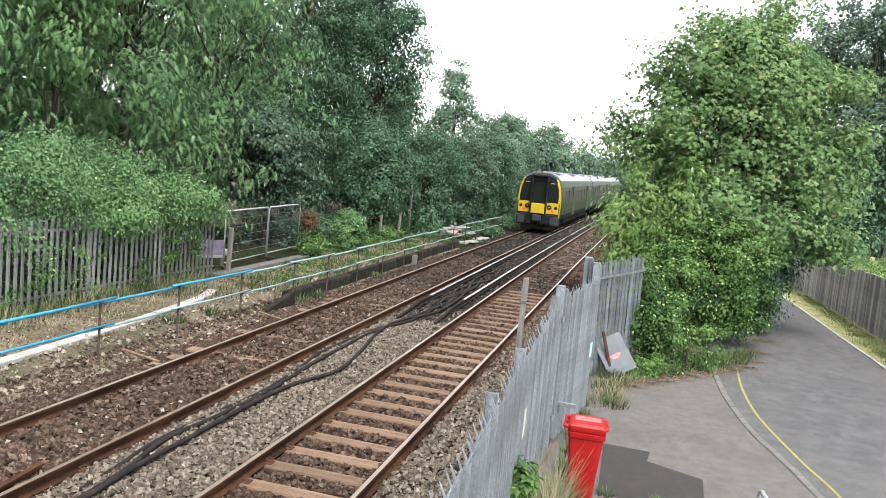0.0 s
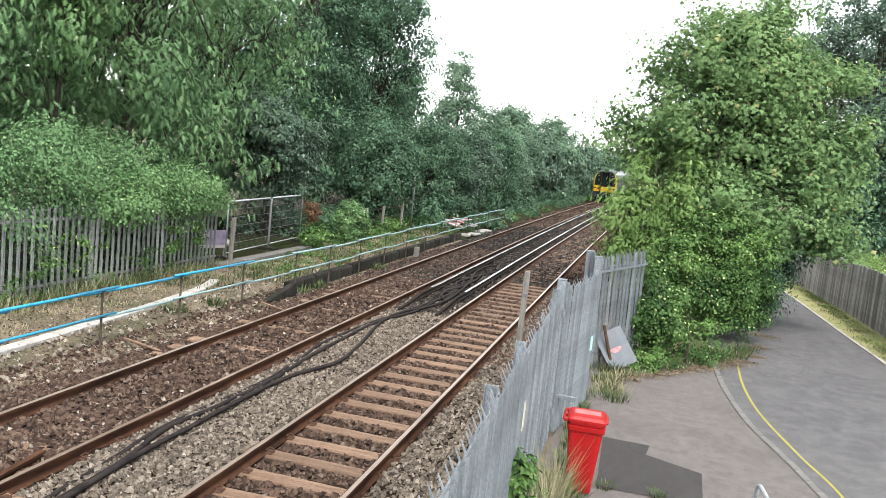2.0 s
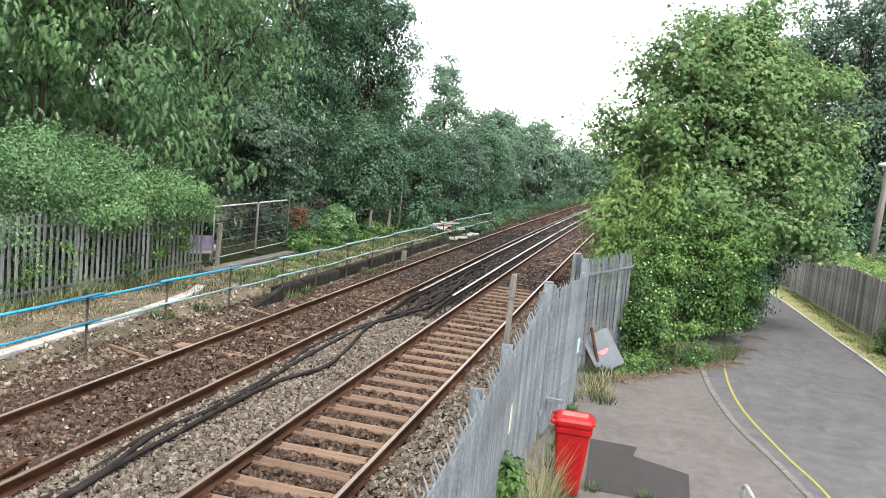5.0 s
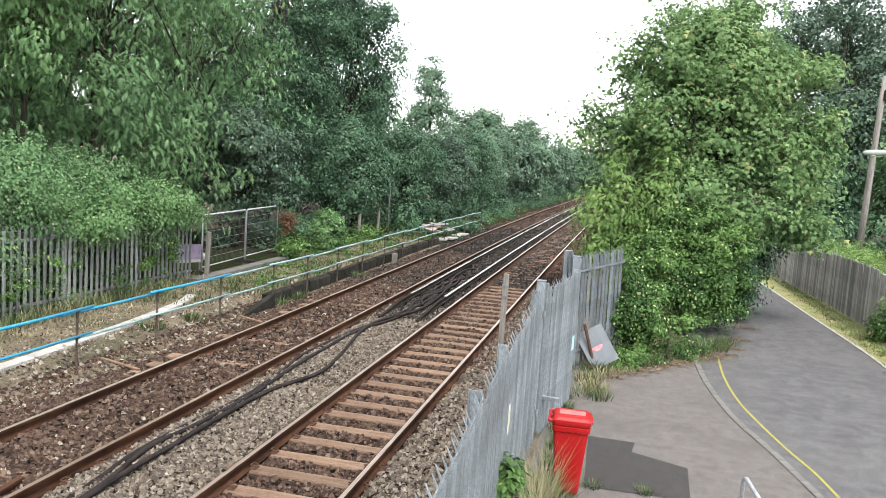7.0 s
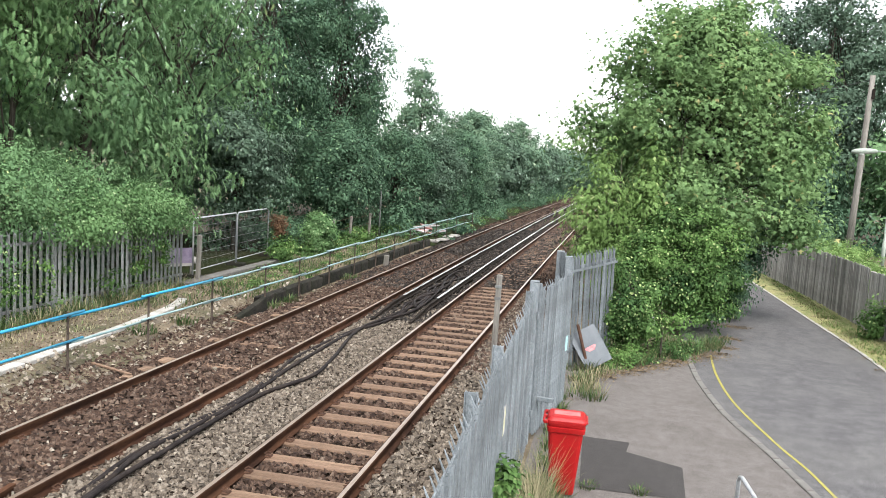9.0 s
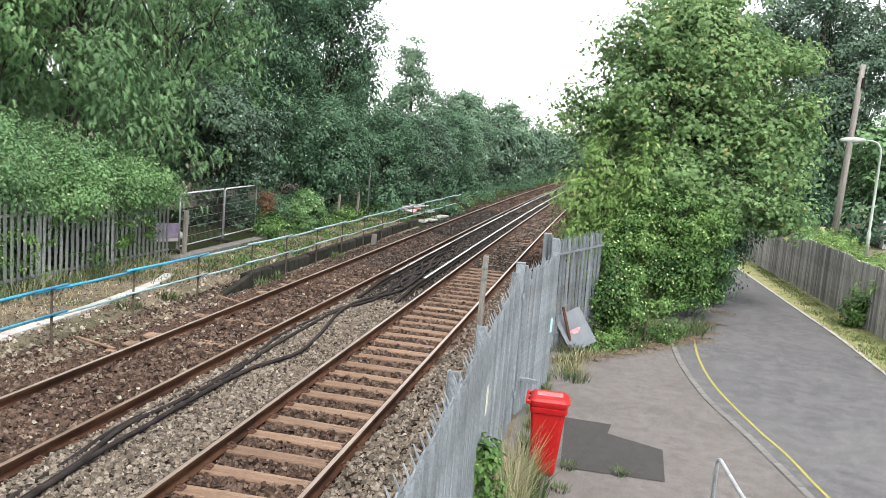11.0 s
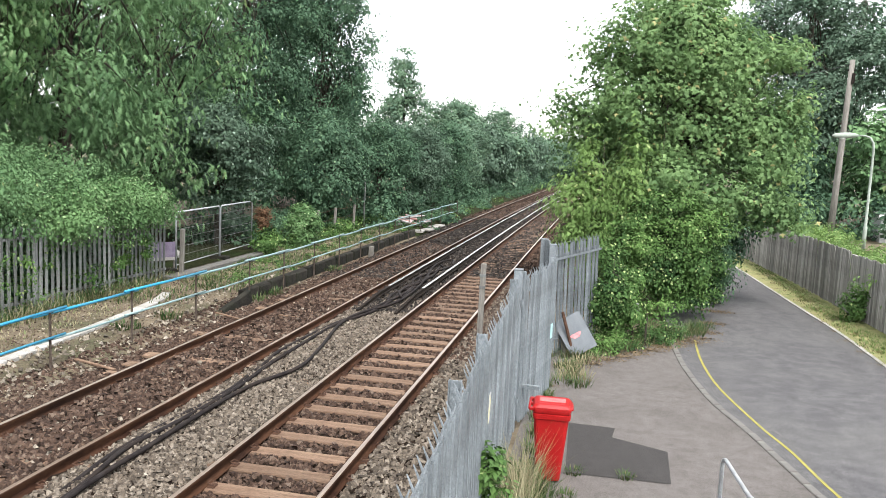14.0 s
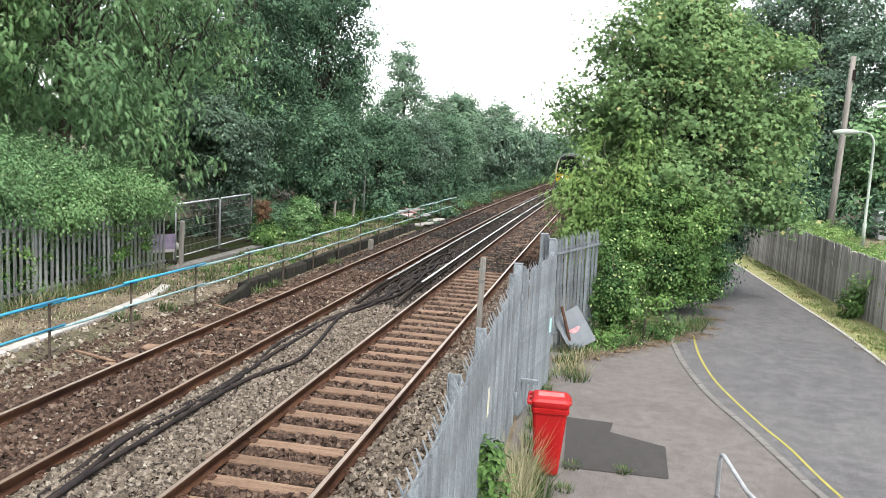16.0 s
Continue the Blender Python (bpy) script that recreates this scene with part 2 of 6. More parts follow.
    # Distance haze is put into this colour, so far leaves are paler.
    "leaf_hazed": leaf_mat("haze_paled_leaf", (0.092, 0.155, 0.098), (0.195, 0.276, 0.159), (0.259, 0.322, 0.196), 0.05),
    "turf": surf("short_dry_turf", (0.2, 0.235, 0.082), (0.345, 0.33, 0.15), 3.5, 0.95, 1.0, 45, c3=(0.4, 0.32, 0.17), c3_scale=0.8, c3_amount=0.6, grain=0.5, dist=0.03),
    "litter": surf("dry_brown_litter", (0.10, 0.07, 0.04), (0.22, 0.165, 0.10), 6, 0.9, 0.2, 60, random_tint=0.45, island=True),
    "bloom": leaf_mat("brown_seed_head", (0.12, 0.06, 0.035), (0.24, 0.13, 0.07), None),
}


# mesh helpers
def mesh_from(name, verts, faces, mat, smooth=False):
    me = bpy.data.meshes.new(name)
    me.from_pydata([tuple(v) for v in verts], [], faces)
    me.materials.append(mat)
    if smooth:
        me.shade_smooth()
    return me


def part(name, me, parent=None, label="", m=None):
    """Links a mesh as one object, under a thing or a part where one is given."""
    ob = new(name, me)
    if parent:
        ob.parent = parent
    if m is not None:
        ob.matrix_basis = m
    return tagged(ob, label)


def thing(name, m, label, category, group="", kind=""):
    ob = new(name)
    ob.empty_display_size = 0.1
    ob.matrix_basis = m
    return tagged(ob, label, category, group, kind)


def structure(name, me, label, category=""):
    return tagged(new(name, me), label, category or name.replace("_", " "), kind="structure")


class Shape:
    """Collects vertices and faces for one mesh."""

    def __init__(self):
        self.v, self.f = [], []

    def add(self, verts, faces):
        k = len(self.v)
        self.v += [tuple(v) for v in verts]
        self.f += [tuple(i + k for i in f) for f in faces]
        return self

    def box(self, c, s, bevel=0.004, m=None):
        """A box with chamfered edges, centre c, size s."""
        hx, hy, hz = (a / 2 for a in s)
        b = min(bevel, hx * 0.9, hy * 0.9, hz * 0.9)
        pts, idx = [], {}
        for sx in (-1, 1):
            for sy in (-1, 1):
                for sz in (-1, 1):
                    for ax in range(3):
                        d = [b, b, b]
                        d[ax] = 0
                        idx[sx, sy, sz, ax] = len(pts)
                        pts.append((c[0] + sx * (hx - d[0]), c[1] + sy * (hy - d[1]), c[2] + sz * (hz - d[2])))
        fs = []
        for ax in range(3):
            o = [a for a in range(3) if a != ax]
            for s0 in (-1, 1):
                q = []
                for a, e in ((-1, -1), (1, -1), (1, 1), (-1, 1)):
                    k = [0, 0, 0]
                    k[ax], k[o[0]], k[o[1]] = s0, a, e
                    q.append(idx[(*k, ax)])
                fs.append(q if (s0 > 0) == (ax != 1) else q[::-1])
            for a in (-1, 1):
                for e in (-1, 1):
                    q = []
                    for s0, which in ((-1, o[0]), (-1, o[1]), (1, o[1]), (1, o[0])):
                        k = [0, 0, 0]
                        k[ax], k[o[0]], k[o[1]] = s0, a, e
                        q.append(idx[(*k, which)])
                    fs.append(q)
        for sx in (-1, 1):
            for sy in (-1, 1):
                for sz in (-1, 1):
                    fs.append([idx[sx, sy, sz, ax] for ax in range(3)])
        if m is not None:
            pts = [m @ Vector(p) for p in pts]
        return self.add(pts, fs)

    def tube(self, path, radius, n=8, closed_ends=True):
        """A round bar along a path; radius may be a list."""
        path = [Vector(p) for p in path]
        rad = radius if isinstance(radius, (list, tuple)) else [radius] * len(path)
        up = Vector((0.31, 0.17, 0.93)).normalized()
        pts, fs = [], []
        for i, p in enumerate(path):
            d = (path[min(i + 1, len(path) - 1)] - path[max(i - 1, 0)]).normalized()
            a = d.cross(up if abs(d.dot(up)) < 0.95 else Vector((1, 0, 0))).normalized()
            e = d.cross(a)
            pts += [p + (a * math.cos(k * math.tau / n) + e * math.sin(k * math.tau / n)) * rad[i] for k in range(n)]
        for i in range(len(path) - 1):
            for k in range(n):
                fs.append((i * n + k, i * n + (k + 1) % n, (i + 1) * n + (k + 1) % n, (i + 1) * n + k))
        if closed_ends:
            fs += [tuple(range(n))[::-1], tuple((len(path) - 1) * n + k for k in range(n))]
        return self.add(pts, fs)

    def sweep(self, profile, path, side=None):
        """A closed profile of (across, up) swept along a level path."""
        path, n = [Vector(p) for p in path], len(profile)
        pts, fs = [], []
        for i, p in enumerate(path):
            d = path[min(i + 1, len(path) - 1)] - path[max(i - 1, 0)]
            r = Vector((d.y, -d.x, 0)).normalized()
            pts += [p + r * a + Vector((0, 0, h)) for a, h in profile]
        for i in range(len(path) - 1):
            for k in range(n):
                fs.append((i * n + k, (i + 1) * n + k, (i + 1) * n + (k + 1) % n, i * n + (k + 1) % n))
        fs += [tuple(range(n)), tuple((len(path) - 1) * n + k for k in range(n))[::-1]]
        return self.add(pts, fs)

    def lathe(self, profile, n=16, m=None):
        """A turned form from (radius, height) pairs about z."""
        pts = [(r * math.cos(k * math.tau / n), r * math.sin(k * math.tau / n), h) for r, h in profile for k in range(n)]
        fs = [(i * n + k, i * n + (k + 1) % n, (i + 1) * n + (k + 1) % n, (i + 1) * n + k) for i in range(len(profile) - 1) for k in range(n)]
        fs += [tuple(range(n))[::-1], tuple((len(profile) - 1) * n + k for k in range(n))]
        if m is not None:
            pts = [m @ Vector(p) for p in pts]
        return self.add(pts, fs)

    def mesh(self, name, mat, smooth=False):
        return mesh_from(name, self.v, self.f, mat, smooth)


def tri_mesh(name, verts, tris, mat):
    """A mesh of triangles from arrays."""
    me = bpy.data.meshes.new(name)
    nv, nt = len(verts), len(tris)
    me.vertices.add(nv)
    me.vertices.foreach_set("co", verts.astype(np.float32).ravel())
    me.loops.add(nt * 3)
    me.loops.foreach_set("vertex_index", tris.astype(np.int32).ravel())
    me.polygons.add(nt)
    me.polygons.foreach_set("loop_start", np.arange(0, nt * 3, 3, dtype=np.int32))
    me.polygons.foreach_set("loop_total", np.full(nt, 3, np.int32))
    me.materials.append(mat)
    me.update(calc_edges=True)
    return me


def unit(a):
    return a / np.maximum(np.linalg.norm(a, axis=1), 1e-9)[:, None]


LEAF = np.array([(0, 0, 0), (0.5, 0.42, 0.10), (0, 1, -0.04), (-0.5, 0.42, 0.10)])
LEAF_T = np.array([(0, 1, 2), (0, 2, 3)])
MAPLE = np.array([(0, 0, 0), (0.7, 0.4, -0.1), (0.25, 0.56, 0.06), (0.0, 1.1, -0.16), (-0.25, 0.56, 0.06), (-0.7, 0.4, -0.1)])
MAPLE_T = np.array([(0, 1, 2), (0, 2, 3), (0, 3, 4), (0, 4, 5)])


# a drooping compound leaf: leaflets in pairs along a bent rib, and one at the tip
RIB = [0.1 + 0.2 * k for k in range(5)]
FROND = np.array([(0, y, -0.24 * y * y) for y in RIB]
                 + [(sx * w, y + 0.3, -0.24 * y * y - 0.09) for sx in (-1, 1) for w, y in zip((0.27, 0.34, 0.32, 0.22), RIB)]
                 + [(-0.06, 0.86, -0.18), (0.06, 0.86, -0.18), (0, 1.18, -0.34)])
FROND_T = np.array([(k, k + 1, 5 + k) for k in range(4)] + [(k + 1, k, 9 + k) for k in range(4)] + [(13, 14, 15)])


def blades(pos, normal, axis, size, width, shape=LEAF, tris=LEAF_T):
    """Leaf blades as arrays: each at pos, lying across normal, growing along axis."""
    axis = unit(axis - normal * (axis * normal).sum(1)[:, None])
    side = np.cross(axis, normal)
    L = shape[None] * np.ones((len(pos), 1, 1))
    v = pos[:, None] + (side[:, None] * L[..., :1] * width + axis[:, None] * L[..., 1:2] + normal[:, None] * L[..., 2:3]) * size[:, None, None]
    f = tris[None] + (np.arange(len(pos)) * len(shape))[:, None, None]
    return v.reshape(-1, 3), f.reshape(-1, 3)


def foliage(name, lobes, count, size, mat, seed, droop=0.5, width=0.75, clump=0.45, per=56, kind="leaf", shell=0.5, floor=None, jitter=0.2):
    """A crown of many leaves in distinct rounded sprays over overlapping lobes (x, y, z, rx, ry, rz)."""
    rng = np.random.default_rng(seed)
    lob = np.array(lobes, float)
    wt = (lob[:, 3] * lob[:, 4] + lob[:, 4] * lob[:, 5] + lob[:, 3] * lob[:, 5])
    got = []
    want = max(1, count // per)
    while sum(map(len, got)) < want:
        k = rng.choice(len(lob), want, p=wt / wt.sum())
        d = unit(rng.normal(size=(want, 3)))
        wob = 1 + 0.20 * np.sin(d[:, 0] * 7 + k * 1.7) * np.sin(d[:, 2] * 6 + k) + 0.13 * np.sin(d[:, 1] * 13 + d[:, 2] * 11 + k * 3.1)
        r = (1 - shell * rng.random(want) ** 1.8) * wob
        r = np.where(rng.random(want) < 0.07, r * 1.18, r)
        p = lob[k, :3] + d * lob[k, 3:] * r[:, None]
        depth = np.min(np.linalg.norm((p[:, None] - lob[None, :, :3]) / lob[None, :, 3:], axis=2), axis=1)
        keep = depth > 0.5
        if floor is not None:
            keep &= p[:, 2] > floor
        got.append(np.c_[p, d][keep])
    c = np.concatenate(got)[:want]
    cp, cd = c[:, :3], c[:, 3:]
    i = np.repeat(np.arange(len(cp)), per)
    n = len(i)
    scale = rng.uniform(0.5, 1.5, len(cp))[i] * clump
    # a spray: a flattened dome, stretched outwards and hanging at its rim
    ball = unit(rng.normal(size=(n, 3))) * (rng.random(n) ** 0.45)[:, None]
    off = ball * scale[:, None] * np.array([0.85, 0.85, 0.55])
    out = cd[i] * np.array([1, 1, 0.4])
    off += out * ((ball * cd[i]).sum(1) * scale * 0.55)[:, None]
    off[:, 2] -= droop * 0.55 * (off[:, 0] ** 2 + off[:, 1] ** 2) / np.maximum(scale, 0.1)
    off += rng.normal(size=(n, 3)) * size * 0.5
    pos = cp[i] + off
    if floor is not None:
        pos[:, 2] = np.maximum(pos[:, 2], floor + 0.02)
    normal = unit(ball * 0.95 + cd[i] * 0.5 + np.array([0, 0, 0.5]) + rng.normal(size=(n, 3)) * jitter)
    axis = unit(off + rng.normal(size=(n, 3)) * 0.25 * scale[:, None]) + np.array([0, 0, -droop])
    s = size * rng.uniform(0.6, 1.3, n)
    v, f = blades(pos, normal, axis, s, width, *{"leaf": (LEAF, LEAF_T), "maple": (MAPLE, MAPLE_T), "frond": (FROND, FROND_T)}[kind])
    return tri_mesh(name, v, f, mat)


def limbs(name, base, lobes, r0, seed, mat):
    """Trunk and tapered limbs from the base into every lobe."""
    rng = random.Random(seed)
    sh, base = Shape(), Vector(base)
    top = Vector((sum(l[0] for l in lobes) / len(lobes), sum(l[1] for l in lobes) / len(lobes), max(l[2] for l in lobes)))
    path = [base.lerp(top, k / 6) + Vector((rng.uniform(-1, 1), rng.uniform(-1, 1), 0)) * r0 * (0 if k == 0 else 0.8) for k in range(7)]
    sh.tube(path, [r0 * (1.25 if k == 0 else 1 - 0.13 * k) for k in range(7)], 9)
    for l in lobes:
        for q in range(2):
            start = path[rng.randint(2, 5)]
            end = Vector(l[:3]) + Vector((rng.uniform(-1, 1) * l[3], rng.uniform(-1, 1) * l[4], rng.uniform(-0.3, 0.9) * l[5])) * 0.75
            if end.z < base.z + 0.2:
                end.z = base.z + 0.2
            mid = start.lerp(end, 0.5) + Vector((rng.uniform(-0.3, 0.3), rng.uniform(-0.3, 0.3), 0.25))
            sh.tube([start, mid, end], [r0 * 0.26, r0 * 0.13, r0 * 0.03], 5)
    return sh.mesh(name, mat, True)


def plant(name, base, lobes, count, size, leaf, label, category, seed, r0=0.15, **kw):
    """A tree or shrub: trunk with limbs, and a crown; lobes are relative to its base."""
    group = kw.pop("group", "")
    t = thing(name, pose(*base), label, category, group)
    part("trunk", limbs("trunk", (0, 0, -0.1), lobes, r0, seed, M["bark"]), t, "brown bark trunk with limbs")
    part("crown", foliage("crown", lobes, count, size, M[leaf], seed, **kw), t)
    return t


def stones(name, count, area, height, size, mat, seed, reject=None):
    """Angular loose stones over an area (x0, x1, y0, y1), thinning with distance."""
    rng = np.random.default_rng(seed)
    x0, x1, y0, y1 = area
    x = rng.uniform(x0, x1, count)
    y = y0 + (y1 - y0) * rng.random(count) ** 1.5
    if reject is not None:
        k = ~reject(x, y)
        x, y = x[k], y[k]
    n = len(x)
    oct_v = np.array([(0.85, 0.8, -0.7), (-0.85, 0.8, -0.7), (-0.85, -0.8, -0.7), (0.85, -0.8, -0.7), (0.5, 0.1, 0.8), (-0.5, -0.1, 0.8)], float)
    oct_t = np.array([(0, 4, 3), (1, 2, 5), (2, 3, 4), (2, 4, 5), (0, 1, 5), (0, 5, 4)])
    s = size * rng.uniform(0.55, 1.4, n)
    v = oct_v[None] * np.array([1, 1, 0.8]) + rng.normal(size=(n, 6, 3)) * 0.24
    a, b = rng.uniform(0, math.tau, n), rng.normal(size=n) * 0.55
    ca, sa, cb, sb = np.cos(a), np.sin(a), np.cos(b), np.sin(b)
    X, Y, Z = v[..., 0], v[..., 1] * cb[:, None] - v[..., 2] * sb[:, None], v[..., 1] * sb[:, None] + v[..., 2] * cb[:, None]
    v = np.stack([X * ca[:, None] - Y * sa[:, None], X * sa[:, None] + Y * ca[:, None], Z], -1) * s[:, None, None]
    c = np.stack([x + bend(y), y, height(x, y) + s * rng.uniform(0.1, 0.9, n)], -1)
    f = oct_t[None] + (np.arange(n) * 6)[:, None, None]
    me = tri_mesh(name, (v + c[:, None]).reshape(-1, 3), f.reshape(-1, 3), mat)
    return tagged(new(name, me), kind="stuff")


def grass(name, spots, per, height, mat, seed, label, lean=0.35, width=0.012, parent=None):
    """Tufts of narrow blades at spots (x, y, z, radius)."""
    rng = np.random.default_rng(seed)
    sp = np.repeat(np.array(spots, float), per, axis=0)
    n = len(sp)
    a, r = rng.uniform(0, math.tau, n), np.sqrt(rng.random(n)) * sp[:, 3]
    pos = np.c_[sp[:, 0] + np.cos(a) * r, sp[:, 1] + np.sin(a) * r, sp[:, 2] - 0.02]
    h = height * rng.uniform(0.45, 1.25, n)
    out = np.c_[np.cos(a), np.sin(a), np.zeros(n)] * lean + rng.normal(size=(n, 3)) * 0.22
    out[:, 2] = 0
    side = unit(np.cross(out + 1e-6, np.array([0, 0, 1.0]))) * width * rng.uniform(0.6, 1.4, n)[:, None]
    mid = pos + np.array([0, 0, 0.6]) * h[:, None] + out * 0.35 * h[:, None]
    tip = pos + np.array([0, 0, 0.95]) * h[:, None] + out * 1.0 * h[:, None]
    v = np.stack([pos - side, pos + side, mid - side * 0.8, mid + side * 0.8, tip], 1)
    f = np.array([(0, 1, 3), (0, 3, 2), (2, 3, 4)])[None] + (np.arange(n) * 5)[:, None, None]
    me = tri_mesh(name, v.reshape(-1, 3), f.reshape(-1, 3), mat)
    ob = new(name, me)
    if parent:
        ob.parent = parent
        return ob
    return tagged(ob, label, "grass", kind="stuff")


def bend(y):
    """Sideways shift of the line as it curves away."""
    y = np.asarray(y, float)
    return -4.5e-5 * y ** 2 / 2 + 4.36e-4 * np.maximum(y - 25, 0) ** 2 / 2


def along(x, ys, z=0.0):
    return [(x + float(bend(y)), y, z) for y in ys]


YS = [-40, -30, -20, -10, -5] + [0.5 * k for k in range(0, 60)] + [30 + 2.0 * k for k in range(0, 40)] + [110 + 10 * k for k in range(0, 46)]


# ground
def ground_z(x, y):
    x, y = np.asarray(x, float), np.asarray(y, float)
    r = x - bend(y)
    step = lambda a, lo, hi: np.clip((a - lo) / (hi - lo), 0, 1)
    z = -0.42 + 0.12 * step(-r, -3.05, -2.5)
    z = z + step(-r, 4.5, 5.3) * (0.27 + 0.02 * step(y, 18.5, 19.5))
    z = z + step(y, 560, 900) * 16 * step(np.abs(x - 40), -10, 60)
    z = z + 0.10 * step(r, 10.9, 11.6) + 0.5 * step(r, 13, 17) * step(y, 20, 30)
    return z


def sheet(name, xs, ys, height, mat, smooth=True):
    gx, gy = np.meshgrid(np.array(xs, float), np.array(ys, float))
    v = np.stack([gx, gy, height(gx, gy)], -1).reshape(-1, 3)
    w, h = len(xs), len(ys)
    i = (np.arange(h - 1)[:, None] * w + np.arange(w - 1)[None]).ravel()
    t = np.concatenate([np.stack([i, i + 1, i + w + 1], 1), np.stack([i, i + w + 1, i + w], 1)])
    me = tri_mesh(name, v, t, mat)
    if smooth:
        me.shade_smooth()
    return me


gx = sorted([-1500, -700, -300, -150, -80, -50, -30, -20, -14, 20, 26, 34, 45, 60, 80, 120, 200, 350, 700, 1500] + [-12 + 0.4 * k for k in range(76)])
gy = sorted([-600, -200, -80, -30, -10] + [1.0 * k for k in range(0, 60)] + [60 + 6 * k for k in range(0, 80)] + [560, 600, 650, 700, 800, 900, 1200, 1700, 2500])
structure("ground", sheet("ground", gx, gy, ground_z, M["soil"]), "bare soil with patchy dry grass beside the railway")


def painted_shade_strip(x0, x1, y0, y1, lift, label):
    """Leaf litter with tree shade painted into its colour, following the line's bend."""
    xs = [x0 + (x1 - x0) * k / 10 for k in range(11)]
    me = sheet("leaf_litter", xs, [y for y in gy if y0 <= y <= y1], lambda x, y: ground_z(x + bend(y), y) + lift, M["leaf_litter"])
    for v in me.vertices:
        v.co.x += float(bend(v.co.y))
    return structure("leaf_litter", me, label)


painted_shade_strip(-14.0, -4.4, 38, 320, 0.05, "leaf litter and moss under the hedgerow, painted dark as shade")
painted_shade_strip(-14.0, -7.75, 4, 37, 0.03, "leaf litter behind the old fence, painted dark as shade")


def ballast_z(x, y):
    """Bed height at track coordinates: shoulders fall away, low between near sleepers, heaped in the far track."""
    z = np.full(np.shape(x), -0.185)
    z = np.where((x > -3.5) & (x < -1.5), -0.15, z)
    z = np.where(((x < -0.12) & (x > -1.5)) | (x > 1.63), -0.142, z)
    z = z - 0.22 * np.clip((x - 2.2) / 0.8, 0, 1) - 0.14 * np.clip((-3.75 - x) / 0.8, 0, 1)
    return z + 0.018 * np.sin(x * 5.1 + y * 1.3) * np.sin(y * 2.3 - x) + 0.012 * np.sin(x * 17 + y * 3) * np.sin(y * 13 + x * 5)


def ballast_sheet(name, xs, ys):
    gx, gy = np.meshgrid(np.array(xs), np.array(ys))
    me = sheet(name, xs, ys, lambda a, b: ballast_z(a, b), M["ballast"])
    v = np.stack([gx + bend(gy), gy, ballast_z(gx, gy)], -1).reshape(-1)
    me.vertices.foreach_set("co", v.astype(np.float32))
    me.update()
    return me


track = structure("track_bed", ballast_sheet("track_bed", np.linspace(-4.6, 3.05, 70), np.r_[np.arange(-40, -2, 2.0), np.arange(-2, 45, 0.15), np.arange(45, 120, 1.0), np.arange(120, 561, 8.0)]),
                  "brown and grey stone ballast bed of a double railway line, shade between stones painted dark")

RAIL = [(-0.07, -0.155), (0.07, -0.155), (0.07, -0.145), (0.02, -0.13), (0.01, -0.115), (0.01, -0.045), (0.035, -0.035), (0.036, -0.004), (0.03, -0.001), (-0.03, -0.001), (-0.036, -0.004), (-0.035, -0.035), (-0.01, -0.045), (-0.01, -0.115), (-0.02, -0.13), (-0.07, -0.145)]
HEAD = [(-0.031, -0.004), (0.031, -0.004), (0.024, 0.003), (-0.024, 0.003)]


